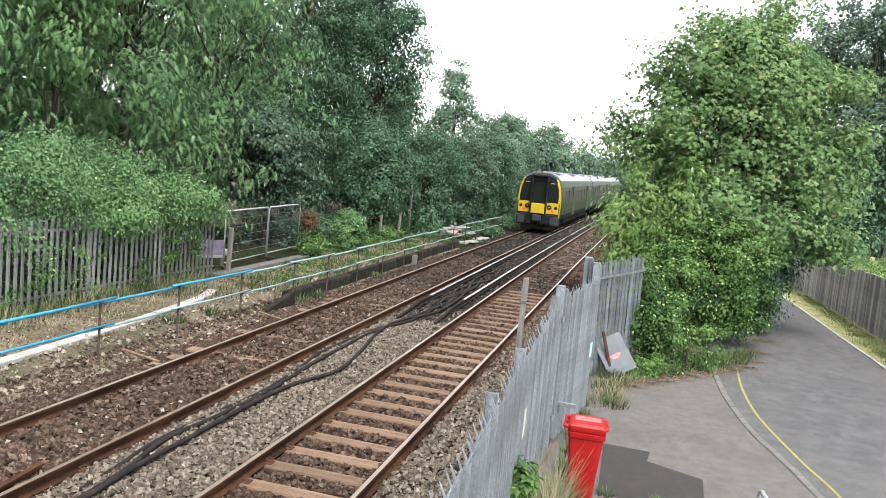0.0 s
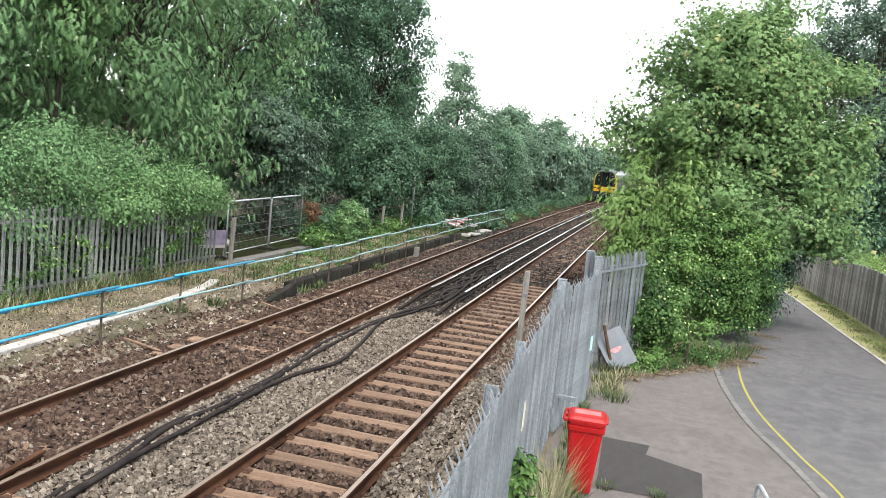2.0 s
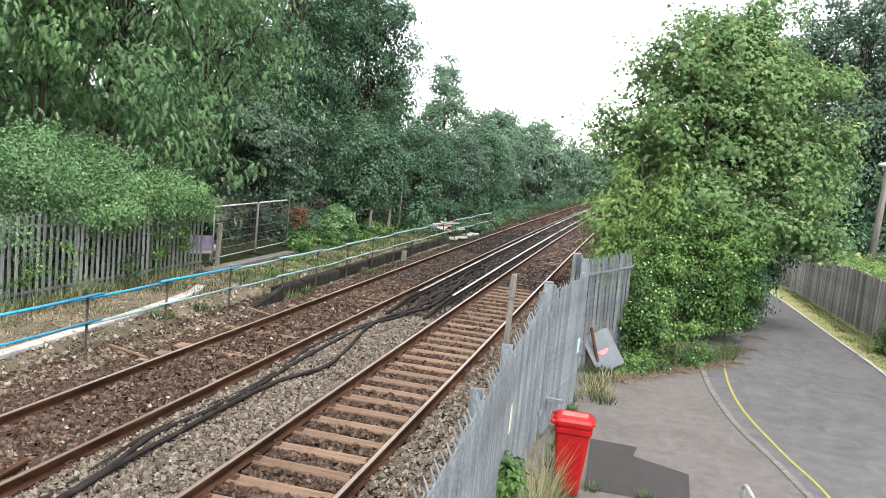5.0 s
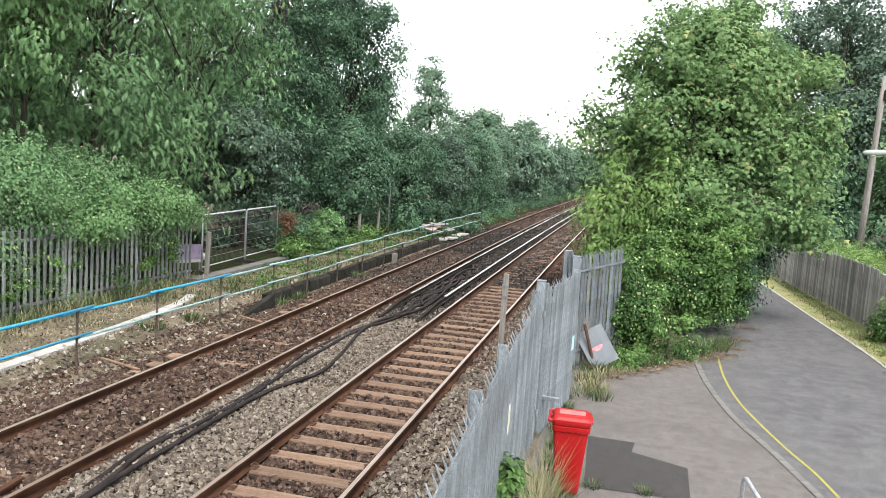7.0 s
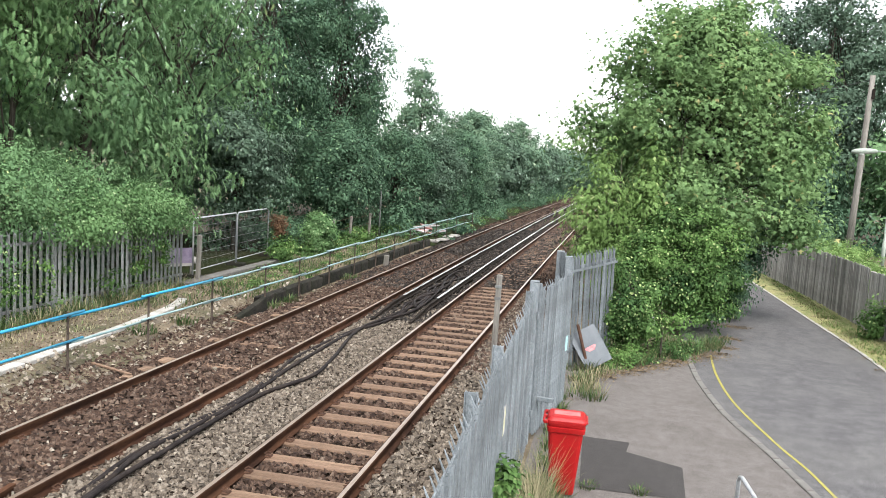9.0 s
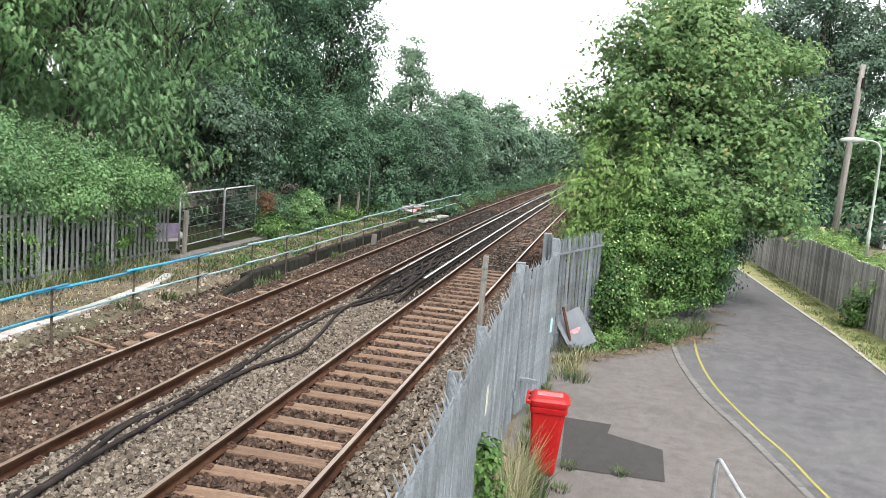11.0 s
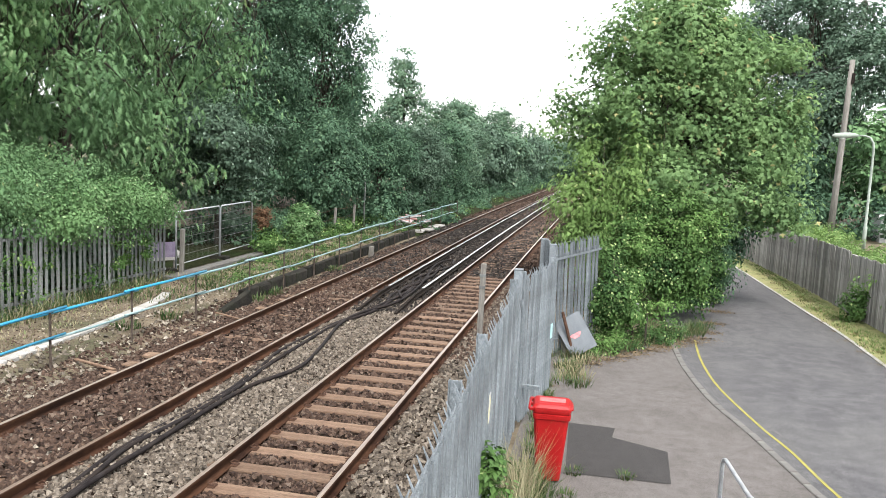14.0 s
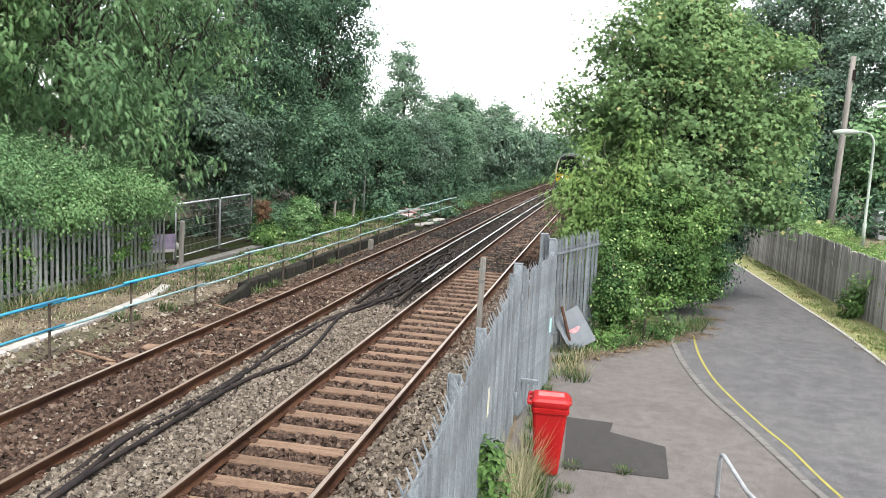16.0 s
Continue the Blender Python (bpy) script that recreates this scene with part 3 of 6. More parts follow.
def railway():
    """Two tracks: rails with worn heads, sleepers, clips, and conductor rails on insulators."""
    sl = Shape().box((0, 0, 0), (2.6, 0.26, 0.16), 0.015).mesh("sleeper", M["sleeper"])
    clip = Shape().box((0, 0, 0), (0.09, 0.12, 0.035), 0.012).tube([(-0.05, -0.04, 0.03), (0.03, -0.05, 0.05), (0.06, 0.0, 0.03), (0.03, 0.05, 0.05), (-0.05, 0.04, 0.03)], 0.008, 4).mesh("rail_clip", M["clip"])
    for x0, name, dull in ((0.0, "near", False), (-3.272, "far", True)):
        line = thing("railway_track", pose(0, 0, 0), "rusty steel rails on brown sleepers in stone ballast" if not dull else "rusty steel rails with sleepers buried in brown ballast", "railway track", "running lines", "structure")
        for dx in (0.0, 1.505):
            r = part("rail", Shape().sweep(RAIL, along(x0 + dx, YS)).mesh("rail", M["rust_rail"]), line, "rust-brown steel rail")
            top = M["rail_top_dull"] if (dull and dx) else M["rail_top"]
            part("rail_head", Shape().sweep(HEAD, along(x0 + dx, YS)).mesh("rail_head", top), r, "worn shiny rail head")
        rng = random.Random(5 if dull else 4)
        y, k = 2.18 - 0.62 * 22, 0
        while y < 95:
            drop = -0.235 if not dull else (-0.25 + rng.uniform(-0.02, 0.045) if y < 22 else -0.262)
            s = part("sleeper", sl, line, m=pose(x0 + 0.7525 + float(bend(y)) + rng.uniform(-0.02, 0.02), y + rng.uniform(-0.02, 0.02), drop, rng.uniform(-1, 1), rng.uniform(-0.6, 0.6), rng.uniform(-0.8, 0.8)))
            if y < 42:
                for dx in (-0.1, 0.1, 1.405, 1.605):
                    part("rail_clip", clip, s, m=pose(dx - 0.7525, 0, 0.085, 0, 0, 180 if dx in (0.1, 1.605) else 0))
            y += 0.62
            k += 1
        # conductor rail
        cx = -0.40 if not dull else x0 + 1.505 + 0.40
        ys = [18.7 + 0.5 * k for k in range(40)] + [v for v in YS if v > 39]
        c = thing("conductor_rail", pose(0, 0, 0), "steel conductor rail raised on insulators beside the running rail", "conductor rail", "conductor rails", "structure")
        path = [(cx + float(bend(v)), v, 0.07 - 0.13 * max(0, 1 - (v - 18.7) / 2.0)) for v in ys]
        part("web", Shape().sweep([(-0.06, -0.13), (0.06, -0.13), (0.05, -0.11), (0.03, -0.10), (0.035, -0.012), (-0.035, -0.012), (-0.03, -0.10), (-0.05, -0.11)], path).mesh("web", M["conductor_side"]), c, "dark brown rail side")
        part("contact_face", Shape().sweep([(-0.037, -0.012), (0.037, -0.012), (0.033, 0.0), (-0.033, 0.0)], path[6:]).mesh("contact_face", M["conductor"]), c, "bright worn contact face")
        ins = Shape().lathe([(0.07, -0.14), (0.075, -0.08), (0.05, -0.075), (0.065, -0.05), (0.04, 0.0)], 10).mesh("insulator", M["insulator"])
        v = 20.5
        while v < 70:
            part("insulator", ins, c, m=pose(cx + float(bend(v)), v, -0.05))
            v += 2.48


railway()


def near_rail(x, y):
    """Where stones must keep off rails and sleepers."""
    hit = np.zeros(len(x), bool)
    for r in (0, 1.505, -3.272, -1.767):
        hit |= np.abs(x - r) < 0.085
    on = (x > -0.1) & (x < 1.6) & (np.abs((y - 2.18 + 0.31) % 0.62 - 0.31) < 0.15)
    return hit | on


stones("ballast_grey", 23000, (-1.65, -0.1, 4, 21), ballast_z, 0.027, M["stone_grey"], 11, near_rail)
stones("ballast_dark", 9000, (-1.7, -0.1, 19, 48), ballast_z, 0.034, M["stone_dark"], 18, near_rail)
stones("ballast_dark", 7000, (-4.3, -1.7, 24, 58), ballast_z, 0.04, M["stone_dark"], 19, near_rail)
stones("ballast_brown", 9000, (0.0, 1.5, 26, 75), ballast_z, 0.038, M["stone_dark"], 20, lambda x, y: (np.abs(x) < 0.09) | (np.abs(x - 1.505) < 0.09))
stones("ballast_shoulder", 17000, (1.6, 3.1, 4, 26), ballast_z, 0.03, M["stone_grey"], 12, near_rail)
stones("ballast_between_near_rails", 20000, (0.05, 1.47, 4, 34), ballast_z, 0.031, M["stone_brown"], 13, near_rail)
stones("ballast_far_track", 20000, (-4.0, -1.7, 7, 34), ballast_z, 0.034, M["stone_brown"], 14, near_rail)
stones("ballast_far_shoulder", 13000, (-4.9, -3.6, 8, 34), lambda x, y: np.maximum(ballast_z(x, y), ground_z(x + bend(y), y)), 0.03, M["stone_brown"], 15, near_rail)
stones("ballast_pale", 1100, (-5.4, -4.1, 8, 24), lambda x, y: np.maximum(ballast_z(x, y), ground_z(x + bend(y), y)), 0.038, M["stone_pale"], 16)
stones("ballast_pale_scatter", 700, (-3.2, -0.6, 6, 26), ballast_z, 0.032, M["stone_pale"], 17, near_rail)
stones("ballast_shoulder", 5000, (1.65, 2.9, 15, 46), ballast_z, 0.036, M["stone_brown"], 21, near_rail)
stones("ballast_dark", 6000, (-1.7, -0.1, 44, 110), ballast_z, 0.06, M["stone_dark"], 22, near_rail)
stones("ballast_brown", 7000, (-4.4, 2.6, 50, 120), ballast_z, 0.065, M["stone_brown"], 23, near_rail)
for o in bpy.data.objects:
    if o.name.startswith("ballast"):
        tagged(o, "loose angular railway ballast stones", "ballast")


stones("soil_grit", 6000, (-7.6, -4.9, 8, 34), lambda x, y: ground_z(x + bend(y), y) - 0.004, 0.017, M["stone_brown"], 26)
stones("soil_grit", 2500, (-7.0, -4.9, 8, 26), lambda x, y: ground_z(x + bend(y), y) - 0.004, 0.016, M["stone_pale"], 27)
for o in bpy.data.objects:
    if o.name.startswith("soil_grit"):
        tagged(o, "small gravel scattered over sandy soil", "gravel")

# paved ground
def ribbon(left, right, z, mat, name, thick=0.0):
    sh = Shape()
    n = len(left)
    v = [(x, y, z) for x, y in left] + [(x, y, z) for x, y in right] + [(x, y, z - 0.1) for x, y in left] + [(x, y, z - 0.1) for x, y in right]
    f = []
    for i in range(n - 1):
        f += [(i, n + i, n + i + 1, i + 1), (2 * n + i, i, i + 1, 2 * n + i + 1), (n + i, 3 * n + i, 3 * n + i + 1, n + i + 1)]
    f += [(0, 2 * n, 3 * n, n), (n - 1, 2 * n - 1, 4 * n - 1, 3 * n - 1)]
    return sh.add(v, f).mesh(name, mat)


def smooth_line(pts, n):
    """Points along a curve through pts."""
    pts = [Vector(p) for p in pts]
    out = []
    for i in range(len(pts) - 1):
        a, b, c, d = pts[max(i - 1, 0)], pts[i], pts[i + 1], pts[min(i + 2, len(pts) - 1)]
        for k in range(n):
            t = k / n
            out.append(0.5 * ((2 * b) + (c - a) * t + (2 * a - 5 * b + 4 * c - d) * t * t + (3 * b - a - 3 * c + d) * t ** 3))
    return out + [pts[-1]]


KERB = [(p.x, p.y) for p in smooth_line([(10.0, -3.0, 0), (9.4, 2.0, 0), (8.9, 4.5, 0), (8.3, 7.0, 0), (7.75, 9.2, 0), (7.32, 10.9, 0), (6.85, 13.2, 0), (6.45, 14.9, 0), (6.2, 17.0, 0), (6.13, 18.6, 0), (6.1, 20.5, 0)], 6)]
EDGE = [(p.x, p.y) for p in smooth_line([(11.5, -3.0, 0), (10.9, 4.5, 0), (10.8, 9, 0), (10.7, 14, 0), (10.66, 18.8, 0), (10.62, 22.6, 0), (10.39, 26.8, 0), (9.98, 34.9, 0), (9.3, 45, 0), (8.2, 60, 0)], 6)]
YEL = smooth_line([(8.9, 6.4, 0), (8.15, 8.8, 0), (7.62, 11.0, 0), (7.38, 12.5, 0), (7.11, 13.7, 0), (6.75, 15.9, 0), (6.66, 18.0, 0), (6.74, 20.0, 0)], 8)
RL = [(x + 0.12, y) for x, y in KERB] + [(6.2, 24.0), (6.2, 30.0), (6.0, 40.0), (5.6, 50.0), (5.2, 60.0)]
RR = [EDGE[min(len(EDGE) - 1, round(i * (len(EDGE) - 1) / (len(RL) - 1)))] for i in range(len(RL))]
structure("pavement", ribbon([(3.3, -3.0 + (17.6 + 3.0) * i / (len(KERB) - 1)) for i in range(len(KERB))], KERB, -0.396, M["footway"], "pavement"), "worn grey asphalt yard beside the fence")
structure("road", ribbon(RL, RR, -0.392, M["road"], "road"), "dark grey asphalt lane bending past the bushes")
structure("asphalt_patch", Shape().add([(4.05, 12.78, -0.388), (4.78, 12.75, -0.388), (4.73, 12.3, -0.388), (5.53, 11.92, -0.388), (5.49, 10.7, -0.388), (4.1, 10.65, -0.388)], [(5, 4, 3, 2, 1, 0)]).mesh("asphalt_patch", M["patch"]), "darker square-edged asphalt repair patch", "asphalt patch")
line = structure("road_edging", Shape().add([(0, 0, -0.5)] * 3, [(0, 1, 2)]).mesh("road_edging", M["kerb"]), "flush concrete edging stones between yard and lane", "kerb")
for i in range(len(KERB) - 1):
    (xa, ya), (xb, yb) = KERB[i], KERB[i + 1]
    d = math.hypot(xb - xa, yb - ya)
    part("edging_stone", Shape().box((0, 0, 0), (0.125, d - 0.01, 0.14), 0.012).mesh("edging_stone", M["kerb"]), line, m=pose((xa + xb) / 2 + 0.06, (ya + yb) / 2, -0.448 + 0.004 * (i % 3), 0, 0, math.degrees(math.atan2(yb - ya, xb - xa)) - 90))
structure("yellow_line", Shape().sweep([(-0.024, -0.01), (0.024, -0.01), (0.024, 0.005), (-0.024, 0.005)], [(p.x, p.y, -0.392) for p in YEL]).mesh("yellow_line", M["yellow_line"]), "single worn yellow line painted on the lane", "road marking")
structure("edge_line", Shape().sweep([(-0.045, -0.01), (0.045, -0.01), (0.045, 0.022), (-0.045, 0.022)], [(x, y, -0.392) for x, y in EDGE]).mesh("edge_line", M["white_line"]), "pale concrete edging strip along the lane's grass verge", "kerb")


VERGE = [y for y in gy if 8 <= y <= 60]
vx = [np.interp(VERGE, [p[1] for p in EDGE], [p[0] for p in EDGE]) + 0.02 + k * 0.3 for k in range(6)]
structure("verge", Shape().add([(float(col[i]), y, max(-0.378, float(ground_z(col[i], y)) + 0.014)) for i, y in enumerate(VERGE) for col in vx], [(i * 6 + k, i * 6 + k + 1, i * 6 + k + 7, i * 6 + k + 6) for i in range(len(VERGE) - 1) for k in range(5)]).mesh("verge", M["turf"]), "short yellowed grass verge beside the lane")


# trees and shrubs
def ring(seed, n, cx, cy, cz, sx, sy, sz, r0, r1):
    """Lobes scattered through an ellipsoid for an uneven crown."""
    rng = random.Random(seed)
    out = []
    for k in range(n):
        a, u, q = rng.uniform(0, math.tau), rng.uniform(-1, 1), rng.random() ** 0.4
        s = math.sqrt(1 - u * u)
        r = rng.uniform(r0, r1)
        out.append((cx + sx * q * s * math.cos(a), cy + sy * q * s * math.sin(a), cz + sz * q * u, r, r, r * rng.uniform(0.7, 0.95)))
    return out


maple = plant("maple_tree", (6.4, 26.2, -0.42), ring(3, 22, 0, 0, 5.6, 2.7, 2.6, 3.1, 0.75, 1.35) + [(0, 0, 5.8, 2.3, 2.2, 3.0), (-2.7, -0.6, 5.5, 1.0, 1.0, 0.6), (-3.4, -0.5, 6.0, 0.5, 0.5, 0.3), (-2.0, -0.4, 7.6, 1.0, 1.0, 0.9), (2.6, -0.5, 4.6, 1.2, 1.2, 0.9),
              (3.3, -0.6, 6.1, 0.7, 0.7, 0.45), (2.9, -0.4, 7.5, 0.7, 0.7, 0.45), (2.9, -0.7, 3.0, 0.85, 0.85, 0.55), (1.2, -1.9, 3.4, 1.0, 0.8, 0.5), (0.1, 0, 8.6, 1.2, 1.2, 0.9), (0.9, 0, 9.6, 0.7, 0.7, 0.5)],
              62000, 0.125, "leaf_maple", "tall bushy maple tree with lobed green leaves", "tree", 21, r0=0.17, kind="maple", clump=0.55, per=44, droop=0.5, width=1.0, shell=0.42, jitter=0.5)
sapling = plant("ash_sapling", (4.3, 23.8, -0.42), [(0.85, -0.2, 4.75, 0.26, 0.26, 0.62), (0.8, -0.2, 3.8, 0.5, 0.5, 0.7), (0.7, 0, 2.7, 0.75, 0.75, 0.9), (-0.42, 0, 4.75, 0.25, 0.25, 0.55), (-0.48, 0, 3.9, 0.48, 0.48, 0.6),
      (-0.5, 0, 3.0, 0.7, 0.7, 0.8), (-1.0, 0, 3.5, 0.36, 0.36, 0.22), (-1.05, -0.1, 3.0, 0.4, 0.36, 0.26), (-0.75, 0, 2.2, 0.5, 0.6, 0.5), (0.0, 0, 1.7, 1.0, 1.0, 1.0), (1.1, -0.3, 1.7, 0.7, 0.7, 0.9), (0.2, 0.1, 3.1, 0.6, 0.6, 0.6)],
      13500, 0.14, "leaf_sapling", "feathery light green ash sapling beside the track", "tree", 22, r0=0.04, clump=0.42, droop=0.35, width=0.9, kind="frond", per=24)
plant("hawthorn_bush", (6.1, 22.3, -0.42), ring(9, 18, 0.0, 0.4, 1.75, 1.35, 1.1, 0.9, 0.36, 0.68) + [(-0.1, 0.6, 1.65, 1.3, 1.1, 1.05), (-1.0, -0.3, 2.3, 0.6, 0.6, 0.6), (0.0, 0.5, 2.9, 1.2, 0.9, 0.6), (0.9, 0.2, 2.4, 0.7, 0.7, 0.6)],
      42000, 0.075, "leaf_shrub", "dense green hawthorn bush overhanging the lane", "bush", 23, r0=0.05, clump=0.28, droop=0.3, width=0.75, floor=0.02)
plant("ivy_bush", (4.68, 18.95, -0.42), ring(10, 12, 0.0, 0, 1.05, 0.42, 0.5, 0.6, 0.24, 0.42) + [(0, 0, 0.8, 0.5, 0.55, 0.8), (0.35, 0.3, 1.5, 0.35, 0.35, 0.3), (-0.15, 0.5, 2.0, 0.35, 0.35, 0.4)],
      15000, 0.07, "leaf_shrub", "low leafy green bush by the fence end", "bush", 24, r0=0.03, clump=0.22, droop=0.3, floor=0.02)
plant("lane_bush", (7.3, 25.6, -0.42), ring(12, 16, 0.1, 0.4, 2.0, 1.0, 1.6, 1.6, 0.5, 0.9) + [(-0.2, 0, 1.7, 1.1, 1.5, 1.7)],
      25000, 0.1, "leaf_dark", "dark green shrub leaning over the lane edge", "bush", 25, r0=0.05, clump=0.3, droop=0.4, floor=0.02)
plant("rail_side_bush", (5.0, 30.0, -0.42), ring(13, 10, 0, 0, 2.0, 1.2, 3.0, 1.0, 0.7, 1.1) + [(0, 0, 1.8, 1.2, 3.0, 1.6)],
      18000, 0.11, "leaf_light", "green shrub beside the far end of the track", "bush", 26, r0=0.06, clump=0.4, floor=0.02)

# large trees behind the lane fence
for i, (bx, by, h, w, sd) in enumerate(((17, 58, 19, 7, 31), (25, 56, 17, 7, 32), (10, 66, 16, 6, 33), (33, 62, 16, 7, 34), (20, 50, 8, 3.6, 35), (15.0, 52, 7, 3.0, 36), (24, 72, 23, 9, 37), (36, 50, 18, 7, 38))):
    plant("broadleaf_tree", (bx, by, 0.0), ring(sd, 26, 0, 0, h * 0.56, w * 0.7, w * 0.7, h * 0.38, w * 0.2, w * 0.34) + [(0, 0, h * 0.5, w * 0.6, w * 0.6, h * 0.4), (0, -w * 0.3, h * 0.2, w * 0.6, w * 0.5, h * 0.2)],
          (46000 if i in (0, 1) else 15000 if i in (3, 6) else 8000), (0.23 if i in (0, 1) else 0.3), "leaf_grey" if i in (0, 1) else "leaf_ash" if i == 4 else "leaf_dark", "large dark green broadleaf tree behind the lane", "tree", sd, r0=0.2, clump=0.75, droop=0.5, group="trees behind the lane", floor=0.1)

# left bank: tall trees behind the fence, near to far
LEFT = [(-12.5, 15.0, 15, 5.0, 41, "leaf_ash", 0.21, 0.85, 20000, 0.9), (-11.6, 21.5, 15, 4.6, 42, "leaf_ash", 0.22, 0.85, 21000, 0.9), (-12.6, 28.5, 15.5, 5.0, 43, "leaf_ash", 0.26, 0.85, 16000, 0.8),
        (-13.5, 37.5, 17, 5.2, 44, "leaf_dark", 0.16, 0.65, 46000, 0.6), (-12.0, 44.5, 15.5, 4.2, 45, "leaf_dark", 0.165, 0.65, 44000, 0.6), (-18.5, 24, 17, 6, 46, "leaf_dark", 0.4, 0.7, 15000, 0.6), (-19, 36, 18, 6, 47, "leaf_dark", 0.42, 0.7, 8000, 0.6), (-17.5, 50, 15, 6, 49, "leaf_dark", 0.42, 0.7, 10000, 0.6), (-18, 14, 17, 6, 48, "leaf_dark", 0.4, 0.7, 16000, 0.6)]
for bx, by, h, w, sd, leaf, ls, wd, cnt, dr in LEFT:
    plant("lineside_tree", (bx, by, 0.0), ring(sd, 34, 0.2, 0, h * 0.5, w * 0.74, w * 0.74, h * 0.44, w * 0.2, w * 0.34) + [(0, 0, h * 0.5, w * 0.62, w * 0.62, h * 0.42), (0.8, 0, h * 0.2, w * 0.6, w * 0.7, h * 0.16)],
          cnt, ls, leaf, "tall ash tree with drooping green foliage" if leaf == "leaf_ash" else "tall dark green ivy-clad tree", "tree", sd, r0=0.24, clump=0.75 if leaf == "leaf_ash" else 0.62, per=20 if leaf == "leaf_ash" else 64, droop=dr, width=wd, kind="frond" if leaf == "leaf_ash" else "leaf", group="trees along the railway", floor=0.3)
plant("hawthorn_tree", (-9.9, 28.2, 0.0), ring(51, 14, 0, 0, 3.3, 1.5, 1.5, 1.6, 0.6, 1.1) + [(0, 0, 3.2, 1.8, 1.8, 1.9)],
      28000, 0.12, "leaf_grey", "rounded grey-green hawthorn tree behind the site fence", "tree", 51, r0=0.1, clump=0.32, droop=0.4, floor=0.7)
plant("bramble_thicket", (-8.7, 15.2, 0.0), ring(52, 14, 0, 0, 2.6, 0.9, 3.2, 0.9, 0.45, 0.8) + [(0, 0, 2.2, 1.0, 3.4, 1.3)],
      30000, 0.078, "leaf_ash", "grey-green bramble and buddleia thicket over the fence", "bush", 52, r0=0.06, clump=0.46, droop=0.5, width=0.65, floor=0.9, jitter=0.5)
plant("climbing_bush", (-7.9, 19.4, 0.0), ring(53, 18, 0.1, -1.6, 2.15, 0.45, 2.9, 0.4, 0.35, 0.55) + [(0.1, -0.2, 2.15, 0.7, 1.3, 0.6), (0.0, -2.6, 2.0, 0.5, 1.6, 0.45)],
      30000, 0.075, "leaf_light", "bright green climbing bush spilling over the palisade fence", "bush", 53, r0=0.05, clump=0.36, droop=0.6, width=0.7, floor=1.0, jitter=0.5)

plant("ash_tree", (-10.2, 16.6, 0.0), ring(54, 14, 0.6, 0, 7.2, 1.0, 1.4, 2.4, 0.6, 1.0) + [(0.5, 0, 7.0, 0.8, 1.0, 2.2)],
      8000, 0.18, "leaf_light", "pale yellow-green ash tree above the old fence", "tree", 54, r0=0.1, clump=0.5, droop=0.8, width=0.85, kind="frond", per=14)

# hedgerow receding along the line; most farther trees take the haze-paled leaf colour
HEDGE = [(-9.6, 37.5, 6.5, 2.6, "leaf_dark"), (-9.0, 44.0, 6.6, 2.8, "leaf_dark"), (-9.3, 51.5, 7.4, 3.2, "leaf_grey"), (-9.2, 60, 7.6, 3.4, "leaf_dark"), (-9.3, 69, 7.8, 3.6, "leaf_hazed"), (-8.8, 79, 7.6, 3.8, "leaf_grey"),
         (-8.4, 91, 8.4, 4.2, "leaf_hazed"), (-8.0, 105, 7.8, 4.8, "leaf_grey"), (-7.0, 121, 8.2, 5.2, "leaf_hazed"), (-5.5, 140, 8.2, 6, "leaf_hazed"), (-3.6, 163, 7.8, 6.5, "leaf_hazed"), (-0.5, 190, 7.8, 7, "leaf_hazed"), (4.0, 222, 7.8, 8, "leaf_hazed")]
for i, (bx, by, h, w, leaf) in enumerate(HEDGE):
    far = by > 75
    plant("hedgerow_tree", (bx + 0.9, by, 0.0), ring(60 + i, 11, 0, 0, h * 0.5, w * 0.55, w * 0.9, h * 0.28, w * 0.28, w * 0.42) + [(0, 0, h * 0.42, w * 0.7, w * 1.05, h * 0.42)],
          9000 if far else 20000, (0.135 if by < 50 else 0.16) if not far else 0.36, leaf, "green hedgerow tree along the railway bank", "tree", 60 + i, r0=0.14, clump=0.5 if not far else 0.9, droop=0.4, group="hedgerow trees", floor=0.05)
plant("poplar_tree", (-14.5, 74, 0.0), [(0.4 * math.sin(k * 2.1), 0, 3.5 + 1.45 * k, 3.3 - 0.4 * k, 3.3 - 0.4 * k, 1.5) for k in range(7)], 15000, 0.26, "leaf_hazed", "slender pale green poplar above the hedgerow", "tree", 81, r0=0.15, clump=0.55, droop=0.2)
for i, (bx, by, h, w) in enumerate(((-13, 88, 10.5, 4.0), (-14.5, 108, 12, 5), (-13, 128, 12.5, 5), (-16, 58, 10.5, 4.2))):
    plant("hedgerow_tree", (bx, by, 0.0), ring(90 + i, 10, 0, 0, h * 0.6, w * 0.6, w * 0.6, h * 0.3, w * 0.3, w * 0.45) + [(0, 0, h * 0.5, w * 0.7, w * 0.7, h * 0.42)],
          10000, 0.3, "leaf_hazed", "tree rising behind the hedgerow, its green paled for haze", "tree", 90 + i, r0=0.18, clump=0.8, droop=0.4, group="hedgerow trees", floor=0.3)

dead = thing("bare_tree", pose(20.4, 45.2, 0.3), "leafless grey tree with tangled bare branches", "tree")
